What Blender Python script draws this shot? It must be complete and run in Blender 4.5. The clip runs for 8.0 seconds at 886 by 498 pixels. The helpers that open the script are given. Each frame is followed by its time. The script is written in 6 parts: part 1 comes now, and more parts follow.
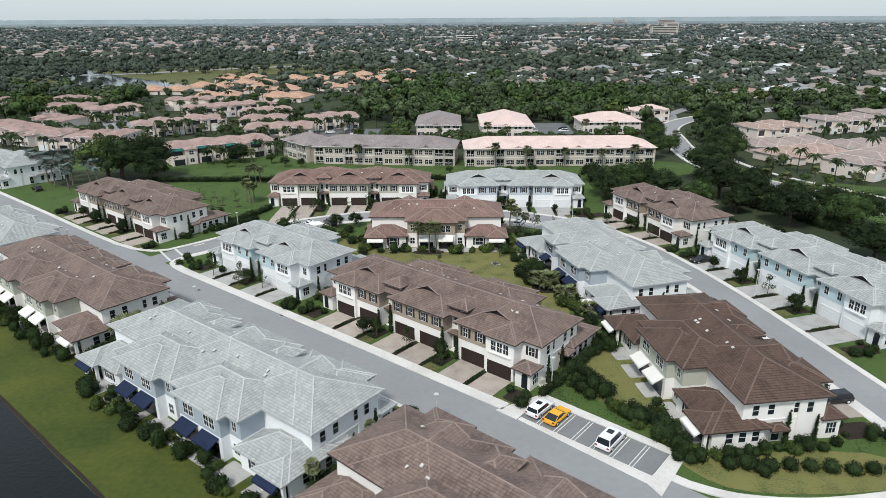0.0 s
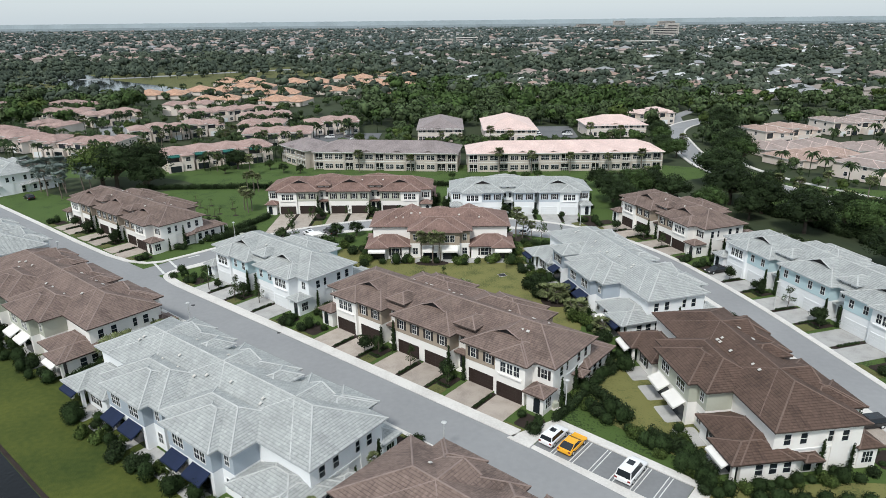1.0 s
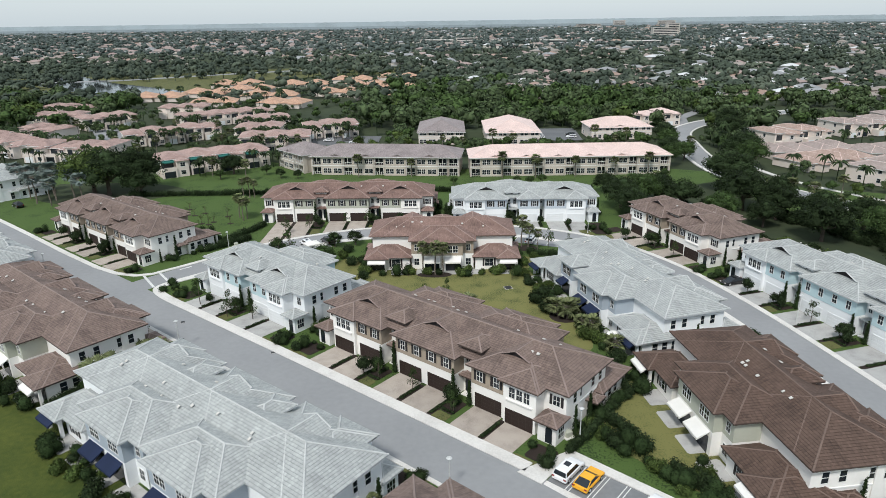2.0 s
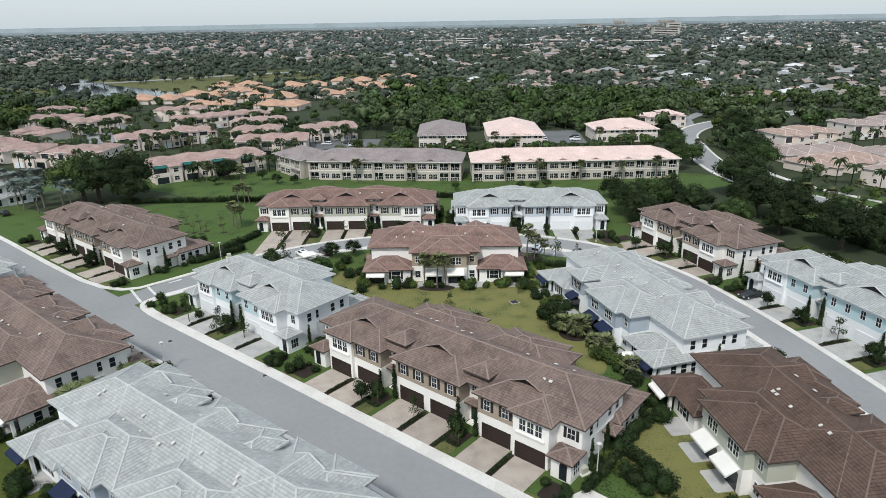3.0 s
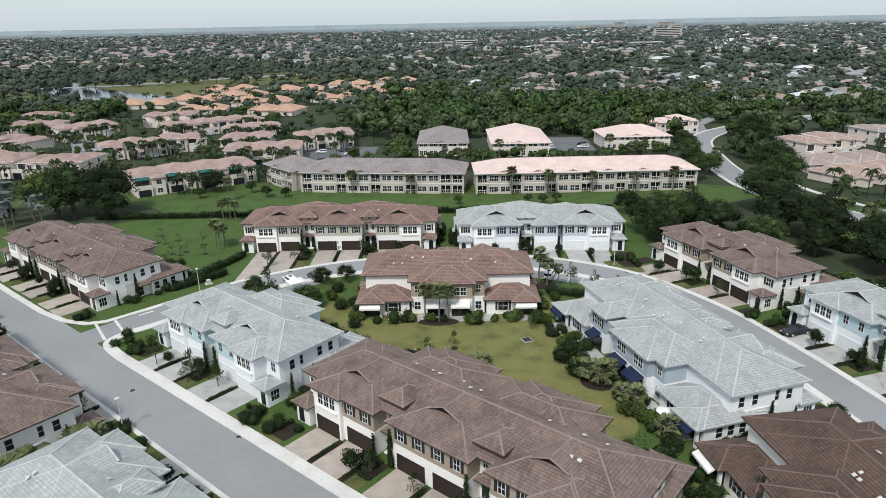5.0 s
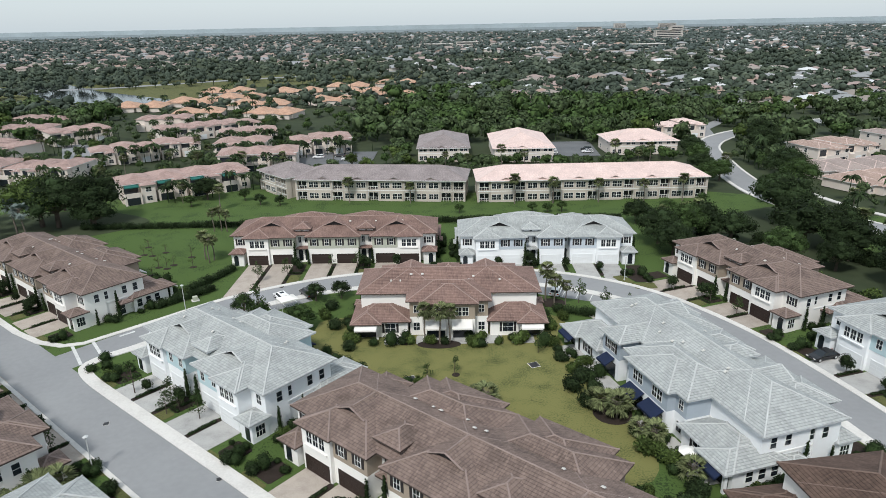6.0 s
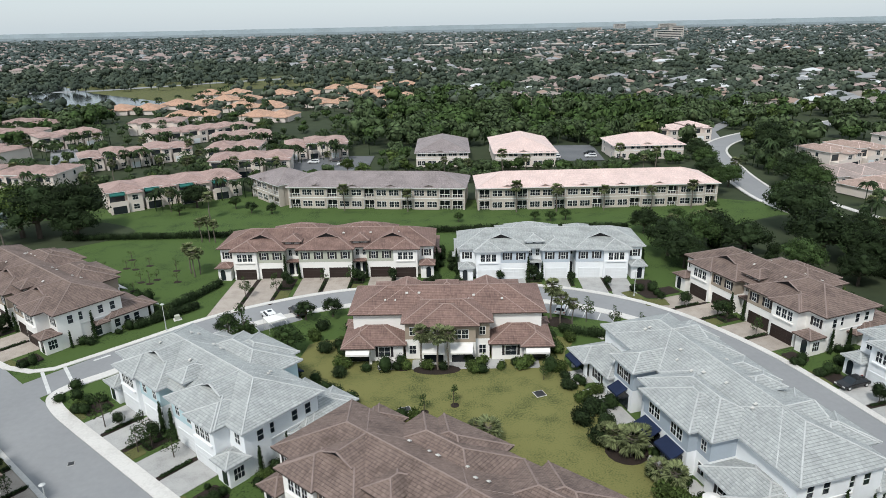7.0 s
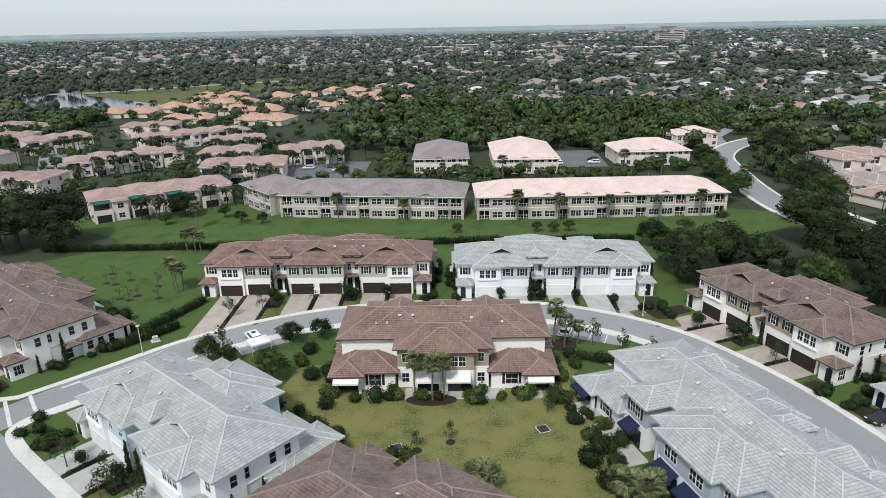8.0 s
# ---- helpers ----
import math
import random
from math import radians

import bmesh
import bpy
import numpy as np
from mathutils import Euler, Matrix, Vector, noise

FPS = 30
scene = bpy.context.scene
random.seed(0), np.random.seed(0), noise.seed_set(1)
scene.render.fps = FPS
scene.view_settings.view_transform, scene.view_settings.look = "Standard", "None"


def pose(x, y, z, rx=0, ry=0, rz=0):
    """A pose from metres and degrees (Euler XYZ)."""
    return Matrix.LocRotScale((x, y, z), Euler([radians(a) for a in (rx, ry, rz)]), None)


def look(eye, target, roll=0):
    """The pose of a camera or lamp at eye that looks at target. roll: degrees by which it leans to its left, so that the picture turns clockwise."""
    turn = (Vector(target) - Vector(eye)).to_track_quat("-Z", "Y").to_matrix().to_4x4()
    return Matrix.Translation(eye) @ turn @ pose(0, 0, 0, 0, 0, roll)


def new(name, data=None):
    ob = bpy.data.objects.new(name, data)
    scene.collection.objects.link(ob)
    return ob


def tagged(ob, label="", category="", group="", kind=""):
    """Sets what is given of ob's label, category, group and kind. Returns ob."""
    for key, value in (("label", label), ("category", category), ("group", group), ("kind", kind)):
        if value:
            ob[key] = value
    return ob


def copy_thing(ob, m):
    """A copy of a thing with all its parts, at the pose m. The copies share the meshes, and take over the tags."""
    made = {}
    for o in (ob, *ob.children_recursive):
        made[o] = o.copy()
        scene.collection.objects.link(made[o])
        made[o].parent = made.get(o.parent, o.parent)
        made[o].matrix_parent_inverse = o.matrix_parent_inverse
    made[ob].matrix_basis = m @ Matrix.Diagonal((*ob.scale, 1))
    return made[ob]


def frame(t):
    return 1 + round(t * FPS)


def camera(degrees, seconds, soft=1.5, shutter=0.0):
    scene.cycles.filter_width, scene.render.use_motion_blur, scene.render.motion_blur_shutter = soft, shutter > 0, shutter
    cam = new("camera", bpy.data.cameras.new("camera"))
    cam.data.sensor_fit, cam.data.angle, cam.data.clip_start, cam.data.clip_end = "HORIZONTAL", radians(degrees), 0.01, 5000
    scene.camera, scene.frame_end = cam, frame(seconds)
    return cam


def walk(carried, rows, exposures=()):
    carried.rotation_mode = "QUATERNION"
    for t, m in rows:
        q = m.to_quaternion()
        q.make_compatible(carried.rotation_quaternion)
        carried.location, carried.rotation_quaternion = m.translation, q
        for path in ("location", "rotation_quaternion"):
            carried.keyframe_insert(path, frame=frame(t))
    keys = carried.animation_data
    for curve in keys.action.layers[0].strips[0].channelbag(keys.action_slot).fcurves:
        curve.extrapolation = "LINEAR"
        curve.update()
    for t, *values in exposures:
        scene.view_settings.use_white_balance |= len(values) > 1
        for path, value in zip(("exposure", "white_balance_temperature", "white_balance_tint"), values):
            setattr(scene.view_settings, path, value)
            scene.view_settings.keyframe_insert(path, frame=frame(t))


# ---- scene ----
cam = camera(69.0, 8.0, soft=0.7)
PATH = [
    (0, (2.057, -4.851, 49.44), (2.037, -2.969, 48.763), -0.3),
    (0.5, (1.62, -2.217, 49.464), (1.598, -0.334, 48.79), -0.5),
    (1, (1.258, 0.731, 49.427), (1.236, 2.615, 48.756), -0.6),
    (1.5, (1.026, 3.916, 49.425), (1.003, 5.8, 48.755), -0.7),
    (3, (0.269, 14.104, 49.365), (0.245, 15.989, 48.696), -1.0),
    (3.5, (0.117, 17.67, 49.287), (0.092, 19.556, 48.622), -1.0),
    (4, (-0.022, 21.32, 49.221), (-0.046, 23.206, 48.556), -1.1),
    (4.5, (-0.17, 25.011, 49.211), (-0.194, 26.897, 48.546), -1.1),
    (6, (-0.487, 36.65, 49.176), (-0.511, 38.538, 48.516), -1.1),
    (6.5, (-0.392, 40.558, 49.262), (-0.416, 42.446, 48.603), -1.1),
    (7, (-0.209, 44.622, 49.139), (-0.233, 46.511, 48.481), -1.2),
    (7.5, (0.047, 48.584, 49.172), (0.023, 50.474, 48.517), -1.2),
    (8, (0.423, 52.468, 49.132), (0.398, 54.359, 48.479), -1.1),
]
walk(cam, [(t, look(eye, target, roll)) for t, eye, target, roll in PATH])

# ---------------------------------------------------------------- light
world = bpy.data.worlds.new("sky")
scene.world = world
world.use_nodes = True
wn, wl = world.node_tree.nodes, world.node_tree.links
sky = wn.new("ShaderNodeTexSky")
sky.sky_type, sky.sun_disc = "NISHITA", False
sky.sun_elevation, sky.sun_rotation = radians(52), radians(200)
sky.altitude, sky.air_density, sky.dust_density, sky.ozone_density = 0, 1.0, 1.5, 1.0
wn["Background"].inputs["Strength"].default_value = 0.15
deck = wn.new("ShaderNodeMix")          # a thin white cloud deck under the blue
deck.data_type = "RGBA"
deck.inputs["Factor"].default_value = 0.72
deck.inputs["B"].default_value = (5.0, 5.7, 6.2, 1)
wl.new(sky.outputs[0], deck.inputs["A"])
wl.new(deck.outputs["Result"], wn["Background"].inputs["Color"])
sun = new("sun", bpy.data.lights.new("sun", "SUN"))
sun.data.energy, sun.data.angle, sun.data.color = 2.9, radians(9), (1.0, 0.985, 0.95)
sun.rotation_euler = (radians(38), 0, radians(-20))
scene.view_settings.exposure = -0.06

# ---------------------------------------------------------------- materials
MATS = {}


def material(name, base, rough=0.85, other=None, scale=1.0, detail=0.35, bump=0.0, bump_scale=30.0, metal=0.0, spec=0.3, per_object=0.0, island=False, spread=None):
    """A surface whose colour wanders between base and other at two sizes, with fine relief."""
    m = bpy.data.materials.new(name)
    m.use_nodes = True
    n, l = m.node_tree.nodes, m.node_tree.links
    b = n["Principled BSDF"]
    b.inputs["Roughness"].default_value, b.inputs["Metallic"].default_value = rough, metal
    b.inputs["Specular IOR Level"].default_value = spec
    other = other or tuple(c * 0.72 for c in base)
    co = n.new("ShaderNodeTexCoord")
    big, fine = n.new("ShaderNodeTexNoise"), n.new("ShaderNodeTexNoise")
    big.inputs["Scale"].default_value, fine.inputs["Scale"].default_value = scale * 0.25, scale * 4.0
    big.inputs["Detail"].default_value, fine.inputs["Detail"].default_value = 4, 3
    for t in (big, fine):
        l.new(co.outputs["Object"], t.inputs["Vector"])
    add = n.new("ShaderNodeMath")
    add.operation = "MULTIPLY_ADD"
    add.inputs[1].default_value = detail
    l.new(fine.outputs["Fac"], add.inputs[0])
    l.new(big.outputs["Fac"], add.inputs[2])
    ramp = n.new("ShaderNodeValToRGB")
    ramp.color_ramp.elements[0].position, ramp.color_ramp.elements[1].position = 0.30 + detail * 0.32, 0.70 + detail * 0.68
    if spread:
        mid = 0.5 + 0.5 * detail
        ramp.color_ramp.elements[0].position, ramp.color_ramp.elements[1].position = mid - spread, mid + spread
    ramp.color_ramp.elements[0].color, ramp.color_ramp.elements[1].color = (*other, 1), (*base, 1)
    l.new(add.outputs[0], ramp.inputs["Fac"])
    out = ramp.outputs["Color"]
    if per_object:
        info, mul = n.new("ShaderNodeObjectInfo"), n.new("ShaderNodeMix")
        mul.data_type, mul.blend_type = "RGBA", "MULTIPLY"
        val = n.new("ShaderNodeMapRange")
        val.inputs["To Min"].default_value, val.inputs["To Max"].default_value = 1 - per_object, 1 + per_object * 0.4
        l.new(info.outputs["Random"], val.inputs["Value"])
        mul.inputs["Factor"].default_value = 1
        l.new(out, mul.inputs["A"])
        l.new(val.outputs["Result"], mul.inputs["B"])
        out = mul.outputs["Result"]
    if island:
        geo, mul = n.new("ShaderNodeNewGeometry"), n.new("ShaderNodeMix")
        mul.data_type, mul.blend_type = "RGBA", "MULTIPLY"
        val = n.new("ShaderNodeMapRange")
        val.inputs["To Min"].default_value, val.inputs["To Max"].default_value = 0.45, 1.75
        l.new(geo.outputs["Random Per Island"], val.inputs["Value"])
        mul.inputs["Factor"].default_value = 1
        l.new(out, mul.inputs["A"])
        l.new(val.outputs["Result"], mul.inputs["B"])
        out = mul.outputs["Result"]
    l.new(out, b.inputs["Base Color"])
    if bump:
        bn, bt = n.new("ShaderNodeBump"), n.new("ShaderNodeTexNoise")
        bt.inputs["Scale"].default_value = bump_scale
        l.new(co.outputs["Object"], bt.inputs["Vector"])
        bn.inputs["Strength"].default_value = bump
        bn.inputs["Distance"].default_value = 0.05
        l.new(bt.outputs["Fac"], bn.inputs["Height"])
        l.new(bn.outputs["Normal"], b.inputs["Normal"])
    MATS[name] = m
    return m


def tile_material(name, light, dark, joint, width=0.27, course=0.35, weather=0.5):
    """Concrete roof tiles: each tile its own shade, a dark joint under each course, weather stains that run down the slope."""
    m = bpy.data.materials.new(name)
    m.use_nodes = True
    n, l = m.node_tree.nodes, m.node_tree.links
    b = n["Principled BSDF"]
    b.inputs["Roughness"].default_value = 0.8
    b.inputs["Specular IOR Level"].default_value = 0.25
    uv = n.new("ShaderNodeUVMap")
    uv.uv_map = "UVMap"

    def math_node(op, a, c):
        q = n.new("ShaderNodeMath")
        q.operation = op
        for k, v in enumerate((a, c)):
            if isinstance(v, (int, float)):
                q.inputs[k].default_value = v
            else:
                l.new(v, q.inputs[k])
        return q.outputs[0]

    def ramp_node(fac, stops):
        r = n.new("ShaderNodeValToRGB")
        e = r.color_ramp.elements
        e[0].position, e[0].color = stops[0][0], (*stops[0][1], 1)
        e[1].position, e[1].color = stops[-1][0], (*stops[-1][1], 1)
        for p, c in stops[1:-1]:
            e.new(p).color = (*c, 1)
        l.new(fac, r.inputs["Fac"])
        return r.outputs["Color"]

    def times(a, c):
        q = n.new("ShaderNodeMix")
        q.data_type, q.blend_type = "RGBA", "MULTIPLY"
        q.inputs["Factor"].default_value = 1
        l.new(a, q.inputs["A"])
        l.new(c, q.inputs["B"])
        return q.outputs["Result"]
    snap = n.new("ShaderNodeVectorMath")
    snap.operation = "SNAP"
    snap.inputs[1].default_value = (width, course, 1)
    l.new(uv.outputs["UV"], snap.inputs[0])
    each = n.new("ShaderNodeTexWhiteNoise")
    each.noise_dimensions = "2D"
    l.new(snap.outputs[0], each.inputs["Vector"])
    mean = tuple((p + q) / 2 for p, q in zip(light, dark))
    light, dark = (tuple(a * 0.72 + b * 0.28 for a, b in zip(p, q)) for p, q in ((light, dark), (dark, light)))
    pale = tuple(min(0.85, p * 1.10) for p in light)
    deep = tuple(p * 0.93 for p in dark)
    col = ramp_node(each.outputs["Value"], ((0.0, deep), (0.22, dark), (0.55, mean), (0.86, light), (1.0, pale)))
    sep = n.new("ShaderNodeSeparateXYZ")
    l.new(uv.outputs["UV"], sep.inputs[0])
    row = math_node("FRACT", math_node("DIVIDE", sep.outputs["Y"], course), 0)
    g = tuple(min(1.0, q / p) for p, q in zip(mean, joint))
    col = times(col, ramp_node(row, ((0.0, tuple(0.45 + 0.55 * c for c in g)), (0.22, (1, 1, 1)), (0.8, (1, 1, 1)), (1.0, (0.9, 0.9, 0.9)))))
    co = n.new("ShaderNodeTexCoord")
    st = n.new("ShaderNodeTexNoise")
    st.inputs["Scale"].default_value, st.inputs["Detail"].default_value = 0.3, 7
    l.new(co.outputs["Object"], st.inputs["Vector"])
    streak = n.new("ShaderNodeTexNoise")
    mp = n.new("ShaderNodeMapping")
    mp.inputs["Scale"].default_value = (5.0, 0.7, 1)
    streak.inputs["Scale"].default_value, streak.inputs["Detail"].default_value = 1.0, 5
    l.new(uv.outputs["UV"], mp.inputs["Vector"])
    l.new(mp.outputs["Vector"], streak.inputs["Vector"])
    wet = math_node("MULTIPLY", st.outputs["Fac"], streak.outputs["Fac"])
    lo, hi = 1.0 - weather * 0.7, 1.12
    col = times(col, ramp_node(wet, ((0.12, (lo, lo, lo)), (0.26, (0.97, 0.97, 0.97)), (0.42, (hi, hi, hi * 0.99)))))
    l.new(col, b.inputs["Base Color"])
    bp = n.new("ShaderNodeBump")
    bp.inputs["Strength"].default_value, bp.inputs["Distance"].default_value = 0.5, 0.03
    l.new(each.outputs["Value"], bp.inputs["Height"])
    l.new(bp.outputs["Normal"], b.inputs["Normal"])
    MATS[name] = m
    return m


tile_brown = tile_material("roof_tile_brown", (0.232, 0.172, 0.148), (0.166, 0.120, 0.102), (0.075, 0.053, 0.045), weather=0.6)
tile_terra = tile_material("roof_tile_terracotta", (0.27, 0.176, 0.148), (0.20, 0.128, 0.108), (0.10, 0.065, 0.055))
tile_umber = tile_material("roof_tile_umber", (0.128, 0.084, 0.066), (0.092, 0.060, 0.047), (0.05, 0.033, 0.026), weather=0.55)
tile_grey = tile_material("roof_tile_grey", (0.425, 0.440, 0.430), (0.335, 0.350, 0.342), (0.20, 0.212, 0.208), weather=0.26)
tile_taupe = tile_material("roof_tile_taupe", (0.34, 0.295, 0.29), (0.28, 0.24, 0.235), (0.15, 0.125, 0.125), weather=0.35)
tile_pink = tile_material("roof_tile_pink", (0.74, 0.585, 0.54), (0.70, 0.545, 0.50), (0.55, 0.42, 0.38), weather=0.16)
tile_salmon = tile_material("roof_tile_salmon", (0.47, 0.335, 0.30), (0.39, 0.275, 0.245), (0.22, 0.15, 0.13), weather=0.5)
tile_orange = tile_material("roof_tile_orange", (0.60, 0.385, 0.275), (0.52, 0.33, 0.235), (0.33, 0.20, 0.14), weather=0.4)
cap_brown = material("ridge_cap_brown", (0.295, 0.225, 0.198), 0.85, scale=3)
cap_umber = material("ridge_cap_umber", (0.185, 0.130, 0.106), 0.85, scale=3)
cap_terra = material("ridge_cap_terracotta", (0.36, 0.26, 0.225), 0.85, scale=3)
cap_grey = material("ridge_cap_grey", (0.55, 0.56, 0.55), 0.85, scale=3)
stucco_cream = material("stucco_cream", (0.86, 0.84, 0.80), 0.9, (0.79, 0.77, 0.73), 0.8, bump=0.25)
stucco_white = material("stucco_white", (0.84, 0.855, 0.86), 0.9, (0.77, 0.79, 0.80), 0.8, bump=0.25)
stucco_beige = material("stucco_beige", (0.55, 0.49, 0.43), 0.9, (0.49, 0.43, 0.37), 0.8, bump=0.25)
stucco_pinkish = material("stucco_pinkish", (0.72, 0.645, 0.585), 0.9, (0.65, 0.575, 0.515), 0.8, bump=0.25)
siding_tan = material("siding_tan", (0.36, 0.30, 0.235), 0.8, (0.32, 0.265, 0.205))
siding_sage = material("siding_sage", (0.47, 0.48, 0.40), 0.8, (0.42, 0.43, 0.355))
siding_blue = material("siding_blue", (0.40, 0.45, 0.50), 0.8, (0.355, 0.405, 0.455))
siding_aqua = material("siding_aqua", (0.50, 0.64, 0.67), 0.8, (0.45, 0.58, 0.61))
siding_greyblue = material("siding_greyblue", (0.52, 0.57, 0.62), 0.8, (0.46, 0.51, 0.56))
fascia_bronze = material("fascia_bronze", (0.085, 0.062, 0.052), 0.6)
fascia_pale = material("fascia_pale", (0.56, 0.58, 0.59), 0.6)
trim_white = material("trim_white", (0.80, 0.80, 0.78), 0.6, (0.74, 0.74, 0.72))
shutter_dark = material("shutter_dark", (0.035, 0.032, 0.032), 0.6, (0.025, 0.022, 0.022))
garage_brown = material("garage_door_brown", (0.034, 0.022, 0.018), 0.55, (0.026, 0.017, 0.014), 1.5)
garage_white = material("garage_door_white", (0.74, 0.755, 0.76), 0.55, (0.68, 0.70, 0.705), 1.5)
glass_dark = material("window_glass", (0.024, 0.030, 0.036), 0.06, (0.014, 0.019, 0.024), spec=0.5)
awning_navy = material("awning_navy", (0.014, 0.024, 0.062), 0.85, (0.010, 0.018, 0.046), 3)
awning_white = material("awning_white", (0.80, 0.78, 0.74), 0.8, (0.72, 0.70, 0.66), 3)
awning_teal = material("awning_teal", (0.02, 0.13, 0.11), 0.8)
paver_tan = material("driveway_paver_tan", (0.43, 0.375, 0.325), 0.9, (0.30, 0.258, 0.222), 2.2, 0.8, bump=0.5, bump_scale=8, per_object=0.12)
paver_grey = material("driveway_paver_grey", (0.44, 0.435, 0.42), 0.9, (0.31, 0.305, 0.295), 2.2, 0.8, bump=0.5, bump_scale=8, per_object=0.12)
concrete = material("concrete", (0.66, 0.64, 0.605), 0.9, (0.52, 0.50, 0.47), 0.9, 0.7, bump=0.3)
asphalt = material("asphalt", (0.292, 0.296, 0.300), 0.9, (0.238, 0.242, 0.247), 0.3, 0.5, bump=0.4, bump_scale=12)
asphalt_dark = material("asphalt_dark", (0.16, 0.165, 0.17), 0.9, (0.11, 0.115, 0.12), 0.5, 0.6, bump=0.4, bump_scale=12)
asphalt_bay = material("asphalt_bay", (0.215, 0.22, 0.225), 0.9, (0.17, 0.175, 0.18), 0.5, 0.6, bump=0.4, bump_scale=12)
paint_white = material("road_paint", (0.70, 0.70, 0.68), 0.7, (0.50, 0.50, 0.48), 3)
mulch = material("mulch", (0.035, 0.025, 0.02), 1.0, (0.02, 0.015, 0.012), 3, 0.8, bump=0.6)
lawn_green = material("lawn_green", (0.064, 0.106, 0.026), 1.0, (0.027, 0.050, 0.013), 0.8, 1.2, bump=1.0, bump_scale=5, spread=0.23)
lawn_dry = material("lawn_dry", (0.172, 0.168, 0.058), 1.0, (0.056, 0.074, 0.022), 1.1, 0.95, bump=1.0, bump_scale=5, spread=0.30)
lawn_verge = material("lawn_verge", (0.115, 0.118, 0.042), 1.0, (0.044, 0.056, 0.018), 1.4, 1.0, bump=1.0, bump_scale=5, spread=0.23)
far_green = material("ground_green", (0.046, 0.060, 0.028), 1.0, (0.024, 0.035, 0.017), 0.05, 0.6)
water = material("lake_water", (0.007, 0.008, 0.010), 0.10, (0.004, 0.005, 0.006), 0.2, bump=1.0, bump_scale=2.0, spec=0.22)
water_far = material("pond_water", (0.03, 0.035, 0.038), 0.12, (0.022, 0.026, 0.028), 0.2, bump=0.05, bump_scale=0.6, spec=0.5)
bark = material("bark", (0.12, 0.095, 0.075), 0.95, (0.07, 0.055, 0.045), 3, bump=0.6)
bark_palm = material("bark_palm", (0.20, 0.17, 0.14), 0.95, (0.13, 0.11, 0.09), 3, bump=0.6)
leaf_dark = material("leaf_dark", (0.026, 0.041, 0.017), 0.7, (0.014, 0.022, 0.010), 1.2, 0.8, per_object=0.3, spec=0.06, island=True)
leaf_mid = material("leaf_mid", (0.044, 0.072, 0.024), 0.7, (0.024, 0.040, 0.014), 1.2, 0.8, per_object=0.3, spec=0.06, island=True)
leaf_bright = material("leaf_bright", (0.068, 0.098, 0.028), 0.7, (0.034, 0.053, 0.016), 1.2, 0.8, per_object=0.3, spec=0.06, island=True)
leaf_palm = material("leaf_palm", (0.14, 0.16, 0.075), 0.7, (0.07, 0.085, 0.04), 1.2, 0.8, per_object=0.3, spec=0.06, island=True)
leaf_silver = material("leaf_silver", (0.17, 0.21, 0.19), 0.6, (0.09, 0.12, 0.11), 1.2, 0.8)
leaf_topiary = material("leaf_topiary", (0.021, 0.035, 0.013), 0.8, (0.009, 0.016, 0.006), 3, 0.9, per_object=0.3, spec=0.06, island=True)
metal_pole = material("painted_metal_white", (0.62, 0.63, 0.62), 0.4, spec=0.5)
metal_dark = material("dark_metal", (0.03, 0.03, 0.032), 0.45, spec=0.5)
vent_light = material("vent_light", (0.66, 0.64, 0.60), 0.5)
car_white = material("car_paint_white", (0.80, 0.80, 0.80), 0.25, (0.76, 0.76, 0.76), spec=0.6)
car_yellow = material("car_paint_yellow", (0.85, 0.42, 0.02), 0.25, (0.80, 0.39, 0.02), spec=0.6)
car_black = material("car_paint_black", (0.015, 0.015, 0.017), 0.2, spec=0.6)
car_grey = material("car_paint_grey", (0.10, 0.095, 0.095), 0.25, spec=0.6)
tyre = material("tyre_rubber", (0.02, 0.02, 0.02), 0.9)
wood_grey = material("wood_grey", (0.25, 0.22, 0.19), 0.9)

# ---------------------------------------------------------------- mesh helpers


def mesh_of(name, bm, mats):
    me = bpy.data.meshes.new(name)
    bm.normal_update()
    bm.to_mesh(me)
    bm.free()
    for m in mats if isinstance(mats, (list, tuple)) else [mats]:
        me.materials.append(m)
    return me


def part(name, bm, mat, parent, label="", at=None):
    """One mesh object under a thing or a part."""
    me = bm if isinstance(bm, bpy.types.Mesh) else mesh_of(name, bm, mat)
    ob = new(name, me)
    ob.parent = parent
    if at is not None:
        ob.matrix_basis = at
    if label:
        ob["label"] = label
    return ob


def thing(name, m, label, category, group="", kind=""):
    ob = new(name)
    ob.empty_display_size = 0.5
    ob.matrix_basis = m
    return tagged(ob, label, category, group, kind)


def box(bm, x0, x1, y0, y1, z0, z1, mi=0):
    v = [bm.verts.new(p) for p in ((x0, y0, z0), (x1, y0, z0), (x1, y1, z0), (x0, y1, z0), (x0, y0, z1), (x1, y0, z1), (x1, y1, z1), (x0, y1, z1))]
    for f in ((3, 2, 1, 0), (4, 5, 6, 7), (0, 1, 5, 4), (1, 2, 6, 5), (2, 3, 7, 6), (3, 0, 4, 7)):
        bm.faces.new([v[i] for i in f]).material_index = mi
    return v


def prism(bm, pts, z0, z1, mi=0):
    """A flat outline, counter-clockwise, raised from z0 to z1."""
    a, b = [bm.verts.new((x, y, z0)) for x, y in pts], [bm.verts.new((x, y, z1)) for x, y in pts]
    bm.faces.new(b).material_index = mi
    bm.faces.new(a[::-1]).material_index = mi
    for i in range(len(pts)):
        j = (i + 1) % len(pts)
        bm.faces.new((a[i], a[j], b[j], b[i])).material_index = mi


